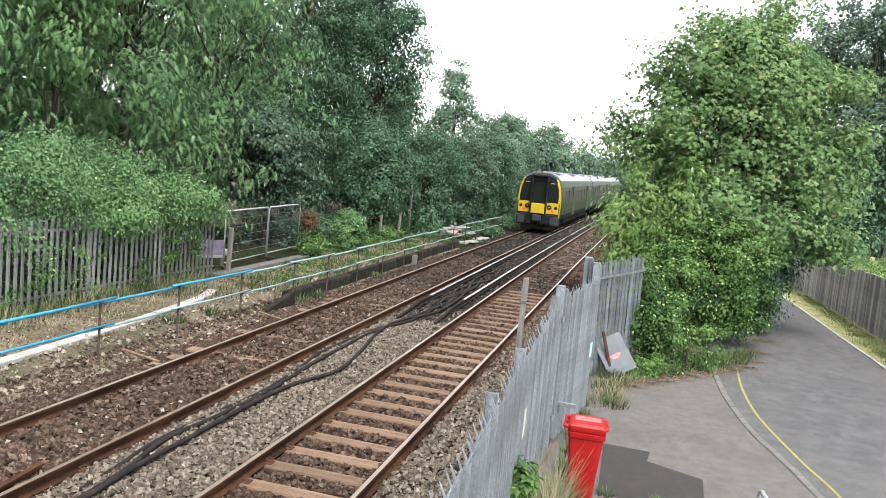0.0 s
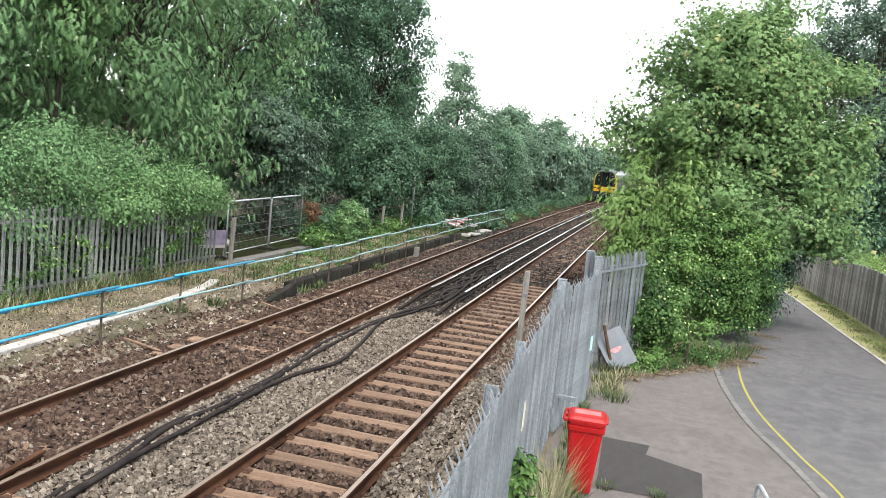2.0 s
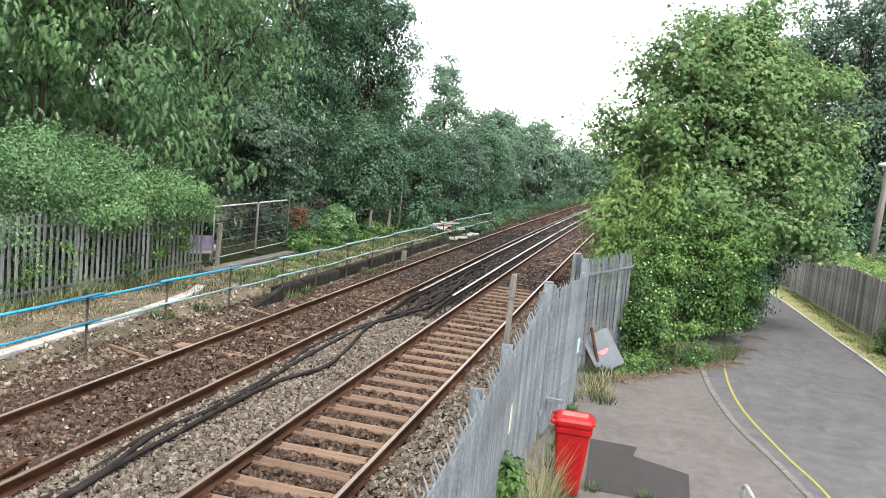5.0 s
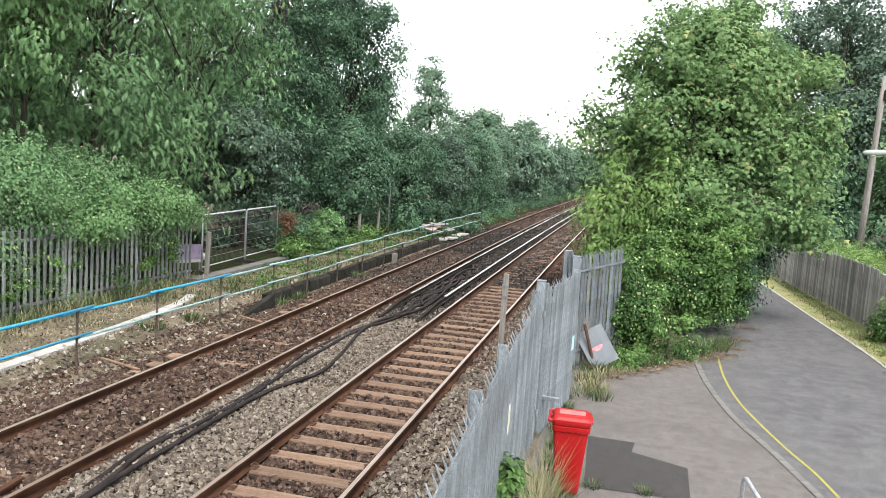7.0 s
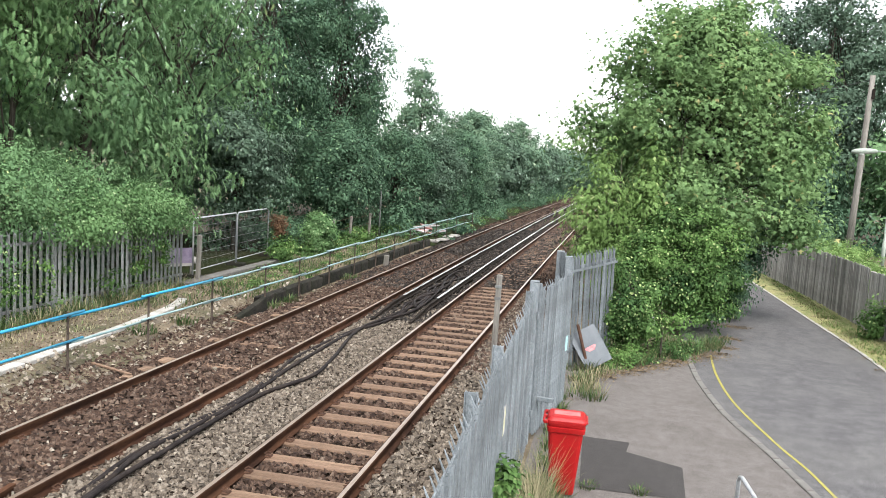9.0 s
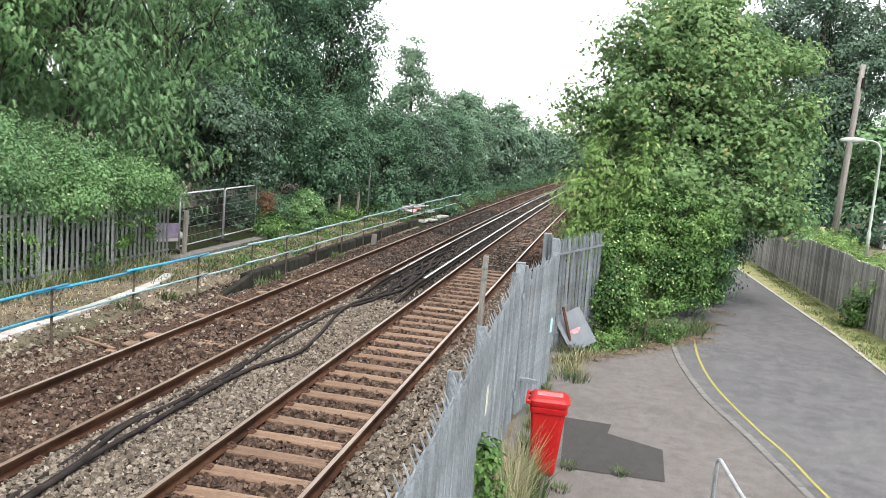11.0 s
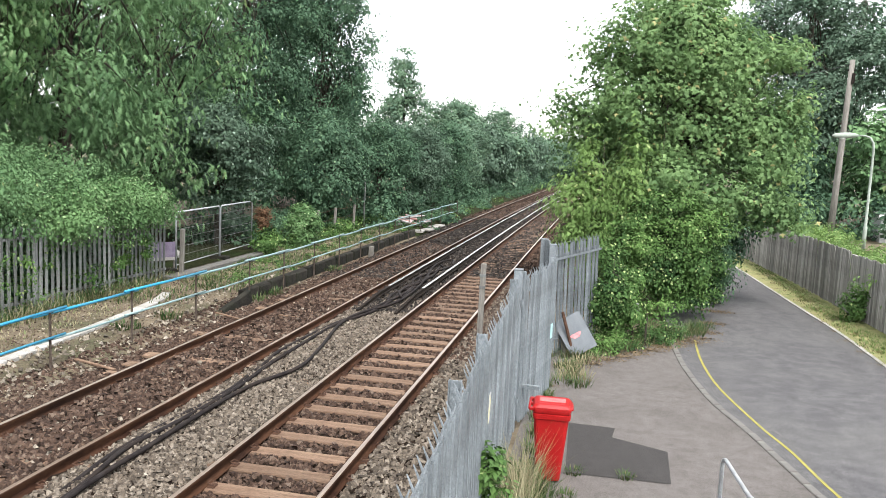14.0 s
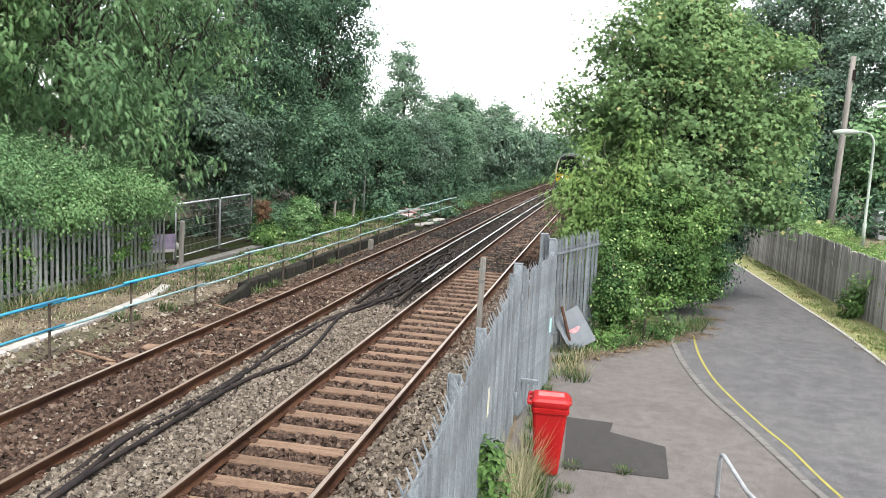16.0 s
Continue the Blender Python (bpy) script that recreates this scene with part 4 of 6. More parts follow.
part("branches", limbs("branches", (0, 0, -0.1), [(-1.2, 0, 2.6, 1.6, 1.2, 1.4), (-1.6, 0.4, 4.6, 1.8, 1.2, 1.6), (0.6, 0, 6.0, 2.0, 1.2, 1.8), (-0.5, 0, 7.2, 1.8, 1.0, 1.6), (-1.8, -0.2, 3.4, 1.6, 1.0, 1.0), (-0.6, 0.3, 5.4, 2.2, 1.2, 1.4)], 0.13, 77, M["post_wood"]), dead)


def far_woods():
    rng = random.Random(7)
    lobes = []
    for k in range(110):
        x = rng.uniform(-170, 240)
        y = rng.uniform(600, 820)
        r = rng.uniform(7, 13)
        lobes.append((x, y, float(ground_z(x, y)) + r * 0.5, r * 1.3, r, r * 0.9))
    for k in range(36):
        y = rng.uniform(250, 520)
        x = float(bend(y)) + rng.choice((-1, 1)) * rng.uniform(14, 40)
        r = rng.uniform(4, 6)
        lobes.append((x, y, r * 0.7, r, r, r * 1.0))
    tagged(new("far_woods", foliage("far_woods", lobes, 26000, 2.0, M["leaf_hazed"], 99, clump=2.6, per=14, floor=0.0)), "distant wooded hill with haze painted into its pale green", "woods", kind="stuff")


far_woods()


# fences
def pale_mesh(length, mat, name="pale"):
    """A W-section palisade pale with three splayed points; origin at its foot, front towards -y."""
    xs = [(-0.036, 0.0), (-0.027, -0.03), (-0.012, -0.03), (-0.004, -0.002), (0.004, -0.002), (0.012, -0.03), (0.027, -0.03), (0.036, 0.0)]
    n, h = len(xs), length - 0.1
    v = [(x, y, 0) for x, y in xs] + [(x, y, h) for x, y in xs] + [(x, y + 0.005, 0) for x, y in xs] + [(x, y + 0.005, h) for x, y in xs]
    f = []
    for i in range(n - 1):
        f += [(i, i + 1, n + i + 1, n + i), (2 * n + i + 1, 2 * n + i, 3 * n + i, 3 * n + i + 1), (n + i, n + i + 1, 3 * n + i + 1, 3 * n + i)]
    f += [(0, n, 3 * n, 2 * n), (n - 1, 3 * n - 1, 4 * n - 1, 2 * n - 1)]
    for x0, x1, tx, ty, tz in ((-0.036, -0.012, -0.034, -0.026, length - 0.035), (-0.013, 0.013, 0.0, 0.04, length), (0.012, 0.036, 0.034, -0.026, length - 0.035)):
        k = len(v)
        v += [(x0, -0.012, h), (x1, -0.012, h), (x1, 0.002, h), (x0, 0.002, h), (tx, ty - 0.004, tz), (tx, ty + 0.004, tz)]
        f += [(k, k + 1, k + 4), (k + 1, k + 2, k + 5, k + 4), (k + 2, k + 3, k + 5), (k + 3, k, k + 4, k + 5)]
    return mesh_from(name, v, f, mat)


def palisade(name, a, b, bottom, top, posts, mat, label, category="fence", seed=1, pitch=0.155, missing=0.0, post_up=0.06, group="", gap=0.05, rise=0.0, front_rails=False):
    """Palisade from a to b (x, y), pales on its right-hand side seen from a; posts at these distances."""
    a, b = Vector((*a, 0)), Vector((*b, 0))
    d = b - a
    ang = math.degrees(math.atan2(d.y, d.x))
    t = thing(name, pose(a.x, a.y, bottom, 0, -rise, ang), label, category, group)
    h = top - bottom
    for z in (0.32, h - 0.32):
        part("rail", Shape().box((d.length / 2, 0.022, z), (d.length, 0.008, 0.06), 0.002).box((d.length / 2, 0.05, z + 0.028), (d.length, 0.05, 0.006), 0.002).mesh("rail", mat), t)
    if front_rails:
        for z in (0.32, h - 0.36):
            part("rail", Shape().box((d.length / 2, -0.036, z), (d.length, 0.008, 0.05), 0.002).mesh("rail", mat), t)
    post = Shape().box((0, 0.034, h / 2 - 0.2), (0.07, 0.008, h + 0.4 + post_up * 2), 0.002).box((0, 0.084, h / 2 - 0.2), (0.007, 0.092, h + 0.4 + post_up * 2), 0.002).box((0, 0.134, h / 2 - 0.2), (0.07, 0.008, h + 0.4 + post_up * 2), 0.002).mesh("post", mat)
    bolt = Shape().lathe([(0.018, 0), (0.018, 0.012), (0.01, 0.022)], 6, pose(0, 0, 0, 90)).mesh("bolt", mat)
    for x in posts:
        p = part("post", post, t, "upright steel post", pose(x, 0, 0))
        for z in (0.32, h - 0.32):
            part("bolt", bolt, p, m=pose(0.03, 0.016, z))
    rng = random.Random(seed)
    pale = pale_mesh(h, mat)
    x = 0.04
    while x < d.length:
        if rng.random() >= missing and all(abs(x - q) > gap for q in posts):
            part("pale", pale, t, m=pose(x, 0, rng.uniform(-0.008, 0.008), rng.uniform(-0.4, 0.4), rng.uniform(-0.5, 0.5), 0))
        x += pitch
    return t


fence = palisade("palisade_fence", (3.47, 2.6), (3.205, 12.0), -0.36, 2.05, (1.0, 3.72, 5.5, 9.35), M["galv"], "galvanised steel palisade fence with spiked tops beside the track", seed=2, post_up=-0.05, gap=0.09)
part("notice_strip", Shape().box((5.45, -0.036, 1.6), (0.14, 0.006, 0.3), 0.002).mesh("notice_strip", surf("faded_notice", (0.5, 0.48, 0.55), (0.75, 0.72, 0.45), 9, 0.6)), fence, "faded printed notice strip")
gate = palisade("palisade_gate", (3.27, 12.25), (3.585, 14.3), -0.3, 2.07, (), M["galv"], "galvanised palisade gate leaf standing beside its post", "gate", 3, 0.145)
part("gate_stile", Shape().box((0.03, 0.03, 1.2), (0.06, 0.06, 2.36), 0.006).mesh("gate_stile", M["galv"]), gate)
part("gate_stile", Shape().box((2.05, 0.03, 1.2), (0.06, 0.06, 2.36), 0.006).mesh("gate_stile", M["galv"]), gate)
part("latch_plate", Shape().box((1.98, -0.035, 1.08), (0.15, 0.01, 0.26), 0.004).mesh("latch_plate", plain("pale_teal_tag", (0.45, 0.72, 0.72), 0.5)), gate, "pale teal tag")
part("latch_bar", Shape().box((0.12, -0.15, 0.56), (0.05, 0.3, 0.07), 0.006).mesh("latch_bar", M["galv"]), gate)


def gate_post(x, y, top, w=0.15):
    t = thing("gate_post", pose(x, y, -0.42), "square galvanised steel gate post with a capped top", "gate post", "gate posts")
    h = top + 0.42
    part("shaft", Shape().box((0, 0, h / 2), (w, w, h), 0.01).mesh("shaft", M["galv"]), t)
    part("cap", Shape().box((0, 0, h + 0.006), (w + 0.012, w + 0.012, 0.012), 0.004).mesh("cap", M["galv"]), t)
    for z in (0.5, h - 0.5):
        part("hinge", Shape().lathe([(0.022, -0.05), (0.022, 0.05)], 8).tube([(0, 0, 0), (-0.06, 0, 0)], 0.012, 6).mesh("hinge", M["galv"]), t, m=pose(w / 2 + 0.02, -w / 2 + 0.01, z))


gate_post(3.17, 12.16, 2.12, 0.13)
gate_post(3.20, 17.0, 2.12, 0.15)
gate_post(3.40, 16.72, 2.05, 0.14)
palisade("palisade_fence", (3.4, 16.95), (4.4, 18.92), -0.35, 2.06, (0.0,), M["galv"], "galvanised steel palisade fence running into the bushes", seed=5, rise=3.0, front_rails=True)
old_fence = palisade("palisade_fence", (-7.64, 20.7), (-7.92, 7.2), -0.1, 1.93, (0.1, 2.85, 5.6, 8.35, 11.1), M["galv_old"], "old dull grey palisade fence half hidden by climbing plants", seed=6, missing=0.03, pitch=0.19)
old_fence.matrix_basis = pose(-7.92, 7.2, -0.1, 0, 0, math.degrees(math.atan2(13.5, 0.28)))

# wooden lane fence
FW = [(12.0, 18.0), (11.75, 21.9), (11.62, 25.3), (11.60, 25.55), (11.37, 31.5), (10.77, 39.2), (10.5, 44.5)]
board = {w: Shape().box((0, 0, 0.9), (w, 0.02, 1.8), 0.004).mesh("fence_board", M["timber"]) for w in (0.1, 0.115, 0.125)}
rngf = random.Random(9)
for i in (0, 1, 3, 4, 5):
    (xa, ya), (xb, yb) = FW[i], FW[i + 1]
    L, ang = math.hypot(xb - xa, yb - ya), math.degrees(math.atan2(yb - ya, xb - xa))
    top = 0.0 if i > 1 else -0.06
    t = thing("wooden_fence", pose(xa, ya, -0.30, 0, 0, ang), "silver-grey weathered vertical board fence along the grass verge", "fence", "lane fence sections")
    for z in (0.35, 0.95, 1.5):
        part("rail", Shape().box((L / 2, -0.045, z), (L, 0.06, 0.09), 0.01).mesh("rail", M["timber"]), t)
    k = 0
    while k * 2.4 < L:
        part("post", Shape().box((k * 2.4 + 0.05, -0.1, 0.75), (0.1, 0.1, 1.7), 0.01).mesh("post", M["timber"]), t)
        k += 1
    x = 0.05
    while x < L - 0.02:
        w = rngf.choice((0.1, 0.115, 0.125))
        part("fence_board", board[w], t, m=pose(x, rngf.uniform(0.0, 0.014), top + rngf.uniform(-0.03, 0.025), rngf.uniform(-0.4, 0.4), rngf.uniform(-0.7, 0.7), 0))
        x += w * rngf.uniform(0.94, 1.04)
endpost = thing("fence_post", pose(11.66, 25.42, -0.32), "dark weathered square timber fence post", "fence post")
part("shaft", Shape().box((0, 0, 0.86), (0.13, 0.13, 1.74), 0.012).mesh("shaft", M["timber"]), endpost)


# street furniture
def street_lamp():
    t = thing("street_lamp", pose(16.25, 40.3, 0.1), "pale grey-green steel street lamp with a curved neck", "street lamp")
    m = surf("pale_lamp_paint", (0.3, 0.35, 0.3), (0.4, 0.45, 0.39), 3, 0.55, 0.05, 40)
    part("column", Shape().tube([(0, 0, -0.1), (0, 0, 1.2), (0, 0, 1.25), (0, 0, 4.75), (-0.05, 0, 5.05), (-0.2, 0, 5.28), (-0.42, 0, 5.36), (-0.75, 0, 5.36)], [0.09, 0.09, 0.065, 0.055, 0.05, 0.045, 0.04, 0.035], 12).mesh("column", m, True), t)
    lamp = part("lantern", Shape().tube([(-0.72, 0, 5.36), (-0.85, 0, 5.36), (-1.1, 0, 5.35), (-1.45, 0, 5.33), (-1.72, 0, 5.31), (-1.82, 0, 5.30)], [0.06, 0.10, 0.135, 0.135, 0.10, 0.04], 14).mesh("lantern", m, True), t, "pale flat oval lantern")
    part("photocell", Shape().lathe([(0.04, 0), (0.045, 0.07), (0.02, 0.09)], 10, pose(-1.15, 0, 5.47)).mesh("photocell", M["insulator"]), lamp)
    part("diffuser", Shape().lathe([(0.12, 0.0), (0.10, -0.05), (0.03, -0.08)], 12, pose(-1.4, 0, 5.23)).mesh("diffuser", plain("clear_diffuser", (0.7, 0.72, 0.7), 0.2)), lamp)


street_lamp()


def utility_pole():
    t = thing("utility_pole", pose(15.6, 43.6, 0.05, 0, 1.5, 0), "grey weathered wooden utility pole", "utility pole")
    part("pole", Shape().tube([(0, 0, -0.2), (0, 0, 3), (0, 0, 6), (0, 0, 9.2)], [0.17, 0.155, 0.14, 0.12], 14).mesh("pole", M["post_wood"], True), t)
    part("cross_bracket", Shape().box((0, 0, 8.7), (0.36, 0.08, 0.08), 0.01).box((0.1, -0.12, 8.3), (0.14, 0.14, 0.5), 0.02).mesh("cross_bracket", M["conductor_side"]), t)
    for z in (2.2, 5.5, 6.1):
        part("step_bolt", Shape().tube([(-0.3, 0, z), (0.3, 0, z)], 0.012, 6).mesh("step_bolt", M["clip"]), t)
    part("wire", Shape().tube([(0, 0, 9.0), (-1.5, -0.5, 8.5), (-3.4, -1.2, 8.1)], 0.012, 5).mesh("wire", M["black"]), t, "thin black overhead wire")


utility_pole()


def garage():
    t = thing("garage", pose(18.6, 45.8, 0.1, 0, 0, -8), "small white flat-roofed outbuilding with a dark red door", "outbuilding")
    white = surf("white_render", (0.72, 0.72, 0.71), (0.8, 0.8, 0.79), 3, 0.8, 0.2, 60)
    part("wall", Shape().box((2.2, 1.5, 0.75), (4.4, 3.0, 1.5), 0.01).mesh("wall", white), t)
    part("roof", Shape().box((2.2, 1.5, 1.56), (4.7, 3.3, 0.12), 0.02).mesh("roof", surf("grey_roof_felt", (0.2, 0.2, 0.2), (0.3, 0.3, 0.3), 4)), t)
    part("fascia", Shape().box((2.2, -0.17, 1.47), (4.7, 0.03, 0.16), 0.006).mesh("fascia", white), t)
    part("door", Shape().box((0.75, -0.02, 0.62), (0.5, 0.05, 1.22), 0.01).mesh("door", surf("dark_red_paint", (0.22, 0.03, 0.035), (0.28, 0.04, 0.045), 4, 0.5)), t, "dark red painted door")


garage()


def wheelie_bin():
    """Two-wheeled bin: tapered ribbed body, hinged lid with a lip, handle bar, wheels."""
    t = thing("wheelie_bin", pose(3.865, 10.42, -0.396, 0, 0, 3), "bright red plastic wheelie bin with closed lid beside the fence", "wheelie bin")
    red = M["red"]

    def ringv(z, x0, x1, w, r):
        q = 0.94 if z < 0.94 else 0.88
        x0, x1, w = x0 * q, x1 * q, w * q
        out = []
        for cx, cy, a0 in ((x1 - r, w - r, 0), (x0 + r, w - r, 90), (x0 + r, -w + r, 180), (x1 - r, -w + r, 270)):
            for k in range(4):
                a = radians(a0 + 30 * k)
                out.append((cx + r * math.cos(a), cy + r * math.sin(a), z))
        return out

    def loft(rings):
        sh, n = Shape(), len(rings[0])
        v = [p for r in rings for p in r]
        f = [(i * n + k, i * n + (k + 1) % n, (i + 1) * n + (k + 1) % n, (i + 1) * n + k) for i in range(len(rings) - 1) for k in range(n)]
        return sh.add(v, f + [tuple(range(n))[::-1], tuple((len(rings) - 1) * n + k for k in range(n))])

    part("body", loft([ringv(0.03, -0.16, 0.17, 0.17, 0.04), ringv(0.06, -0.17, 0.18, 0.18, 0.04), ringv(0.55, -0.20, 0.225, 0.21, 0.05), ringv(0.86, -0.225, 0.255, 0.228, 0.05), ringv(0.87, -0.24, 0.275, 0.243, 0.05), ringv(0.93, -0.245, 0.28, 0.247, 0.05), ringv(0.94, -0.23, 0.262, 0.235, 0.05), ringv(0.97, -0.235, 0.268, 0.238, 0.05)]).mesh("body", red), t)
    part("rim", loft([ringv(0.955, -0.26, 0.29, 0.255, 0.05), ringv(0.985, -0.262, 0.293, 0.258, 0.05)]).mesh("rim", red), t)
    lid = part("lid", loft([ringv(0.987, -0.27, 0.305, 0.262, 0.05), ringv(1.02, -0.268, 0.305, 0.26, 0.05), ringv(1.055, -0.24, 0.27, 0.23, 0.06), ringv(1.065, -0.2, 0.22, 0.19, 0.06)]).mesh("lid", red), t, "flat red lid")
    part("lid_panel", Shape().box((0.02, 0.0, 1.068), (0.34, 0.17, 0.012), 0.005).mesh("lid_panel", surf("paler_pink_lid_panel", (0.66, 0.12, 0.12), (0.72, 0.2, 0.19), 6, 0.5)), lid, "paler pink raised panel")
    part("lid_handle", Shape().box((0.275, 0.0, 1.0), (0.035, 0.3, 0.03), 0.01).mesh("lid_handle", red), lid)
    part("handle", Shape().tube([(-0.22, -0.2, 0.985), (-0.275, -0.2, 1.0), (-0.275, 0.2, 1.0), (-0.22, 0.2, 0.985)], 0.016, 8).mesh("handle", red, True), t)
    for y in (-0.22, 0, 0.22):
        part("hinge", Shape().box((-0.25, y, 1.0), (0.06, 0.03, 0.05), 0.01).mesh("hinge", red), t)
    for y in (-0.21, 0.21):
        w = part("wheel", Shape().lathe([(0.06, -0.025), (0.095, -0.025), (0.1, -0.015), (0.1, 0.015), (0.095, 0.025), (0.06, 0.025)], 18, pose(0, 0, 0, 90)).mesh("wheel", M["black"]), t, "black rubber wheel", pose(-0.2, y, 0.1))
        part("hub", Shape().lathe([(0.05, -0.03), (0.05, 0.03)], 12, pose(0, 0, 0, 90)).mesh("hub", M["insulator"]), w)


wheelie_bin()


def tube_handrail():
    t = thing("handrail", pose(5.86, 9.15, -0.40), "galvanised tubular steel handrail at the foot of the steps", "handrail")
    part("top_rail", Shape().tube([(0, 0, -0.02), (0, 0, 0.93), (0.006, -0.03, 0.98), (0.02, -0.08, 1.0), (0.11, -1.05, 1.0), (0.3, -3.0, 1.3)], 0.024, 10).mesh("top_rail", M["galv_bright"], True), t)
    part("mid_rail", Shape().tube([(0, 0, 0.5), (0.3, -3.0, 0.8)], 0.02, 8).mesh("mid_rail", M["galv_bright"], True), t)
    part("foot_plate", Shape().box((0, 0, 0.006), (0.14, 0.14, 0.012), 0.003).mesh("foot_plate", M["galv_bright"]), t)


tube_handrail()


def marker_post(x, y, z, h, w, mat, name, label, tilt=0.0):
    t = thing(name, pose(x, y, z, 0, tilt, 0), label, "post")
    part("shaft", Shape().box((0, 0, h / 2), (w, w, h), 0.01).mesh("shaft", mat), t)
    return t


mp = marker_post(2.42, 13.45, -0.3, 2.3, 0.09, M["post_wood"], "marker_post", "grey weathered timber marker post beside the rail", 0.6)
for zb in (1.9, 2.1):
    part("bracket", Shape().box((0.0, -0.05, zb), (0.11, 0.012, 0.05), 0.003).mesh("bracket", M["galv_old"]), mp)


def leaning_sheet():
    t = thing("metal_sheet", pose(4.2, 17.2, -0.41, 0, 0, 24), "dented grey metal sheet leaning against a rusty post", "metal sheet")
    sheet_m = surf("dull_grey_sheet", (0.12, 0.135, 0.15), (0.165, 0.18, 0.195), 3, 0.5, 0.02, 50, grain=0.06)
    p = part("sheet", Shape().box((0, 0, 0.45), (0.62, 0.012, 0.84), 0.004).mesh("sheet", sheet_m), t, m=pose(0.0, 0.0, 0.13, -24, -27, 0))
    part("paint_mark", Shape().add([(0.11 * math.cos(a) * (1 + 0.3 * math.sin(3 * a)), -0.0085, 0.42 + 0.07 * math.sin(a) * (1 + 0.3 * math.cos(2 * a))) for a in [k * math.tau / 18 for k in range(18)]], [tuple(range(18))]).mesh("paint_mark", surf("red_spray_paint", (0.62, 0.14, 0.16), (0.7, 0.3, 0.3), 12, 0.6)), p, "red spray-paint mark")
    part("rusty_post", Shape().box((0, 0, 0.45), (0.06, 0.05, 1.15), 0.01).mesh("rusty_post", M["clip"]), t, "rusty steel post", pose(-0.22, 0.1, 0.0, -6, -16, 0))
    part("board", Shape().box((0, 0, 0.3), (0.26, 0.02, 0.6), 0.004).mesh("board", M["post_wood"]), t, "broken wooden board", pose(-0.26, 0.24, 0, -14, -10, 10))


leaning_sheet()


def name_sign():
    t = thing("sign", pose(5.37, 18.85, -0.42, 0, 0, 14), "white sign board with dark lettering half hidden in leaves", "sign")
    part("board", Shape().box((0, 0, 0.9), (0.42, 0.02, 0.2), 0.005).mesh("board", surf("white_sign_face", (0.42, 0.42, 0.41), (0.5, 0.5, 0.49), 5, 0.5)), t, m=pose(0, 0, 0, -8, -14, 0))
    for k in range(4):
        part("lettering_bar", Shape().box((0.02 + 0.085 * k - 0.12, -0.014, 0.89), (0.05, 0.004, 0.075), 0.001).mesh("lettering_bar", M["black"]), t, m=pose(0, 0, 0, -8, -14, 0))
    for x in (-0.2, 0.2):
        part("leg", Shape().box((x * 0.8, 0.05, 0.38), (0.04, 0.03, 0.8), 0.004).mesh("leg", M["bark"]), t)


name_sign()

# handrail of pipes along the far side
HP = [7.2, 9.6, 12.02, 14.34, 16.78, 19.42, 21.54, 24.0, 26.5, 29.0, 31.5, 34.0, 36.5, 39.0, 41.4, 43.8, 46.2, 48.6]


def rail_x(y):
    return -4.79 + 0.034 * max(0.0, min(y, 21.5) - 12.0) + (float(bend(y)) if y > 25 else 0) * 0.9


def pipe_rail():
    t = thing("pipe_handrail", pose(0, 0, 0), "blue plastic pipe handrail tied to thin rusty posts", "handrail")
    rng = random.Random(12)
    for i, y in enumerate(HP):
        g = float(ground_z(rail_x(y), y))
        z0 = -0.24 if y < 19 or y > 37 else -0.27
        part("post", Shape().box((rail_x(y), y, (0.9 + z0) / 2), (0.035, 0.035, 0.9 - z0), 0.004).mesh("post", M["rust_post"]), t, "thin rusty steel post", pose(0, 0, 0, rng.uniform(-0.05, 0.05)))
        if i + 1 < len(HP):
            for z, r in ((0.83, 0.028), (0.36, 0.023)):
                ya, yb = y - 0.28 - rng.uniform(0, 0.12), HP[i + 1] + 0.25 + rng.uniform(0, 0.12)
                o = 0.045 * (1 if i % 2 else -1)
                dz = 0.03 * (1 if i % 2 else -1)
                mat = M["blue_pipe"] if (y < 15 and z > 0.5) or y < 12 else M["pale_pipe"]
                part("pipe", Shape().tube([(rail_x(ya) + o, ya, z + dz), (rail_x((ya + yb) / 2) + o, (ya + yb) / 2, z + dz - 0.012), (rail_x(yb) + o, yb, z + dz)], r, 10).mesh("pipe", mat, True), t, "bright blue plastic pipe" if mat is M["blue_pipe"] else "faded pale blue pipe")
        for z in (0.83, 0.36):
            part("cable_tie", Shape().lathe([(0.062, -0.012), (0.062, 0.012)], 8).mesh("cable_tie", M["black"]), t, m=pose(rail_x(y), y, z))


pipe_rail()

# low retaining wall and pale edging on the far side
wall = structure("retaining_wall", Shape().box((-4.72, 28.5, -0.17), (0.16, 18.4, 0.44), 0.02).mesh("retaining_wall", M["wall"]), "low dark weathered concrete retaining wall", "wall")
rngw = random.Random(3)
y = 19.3
while y < 37.6:
    L = rngw.uniform(0.7, 1.1)
    part("block", Shape().box((0, 0, 0), (0.17, L - 0.04, 0.42 + rngw.uniform(-0.05, 0.05)), 0.03).mesh("block", M["wall"]), wall, m=pose(-4.62 + rngw.uniform(-0.02, 0.02) + float(bend(y)) * 0.6, y + L / 2, -0.14, 0, rngw.uniform(-4, 4), rngw.uniform(-0.6, 0.6)))
    y += L
part("block", Shape().box((0, 0, 0), (0.16, 1.4, 0.34), 0.02).mesh("block", M["wall"]), wall, m=pose(-4.52, 18.6, -0.22, 12, 0, -4))
st = marker_post(-4.25, 29.6, -0.3, 0.45, 0.17, M["post_wood"], "concrete_stub", "short stained concrete stub post beside the track", 3)
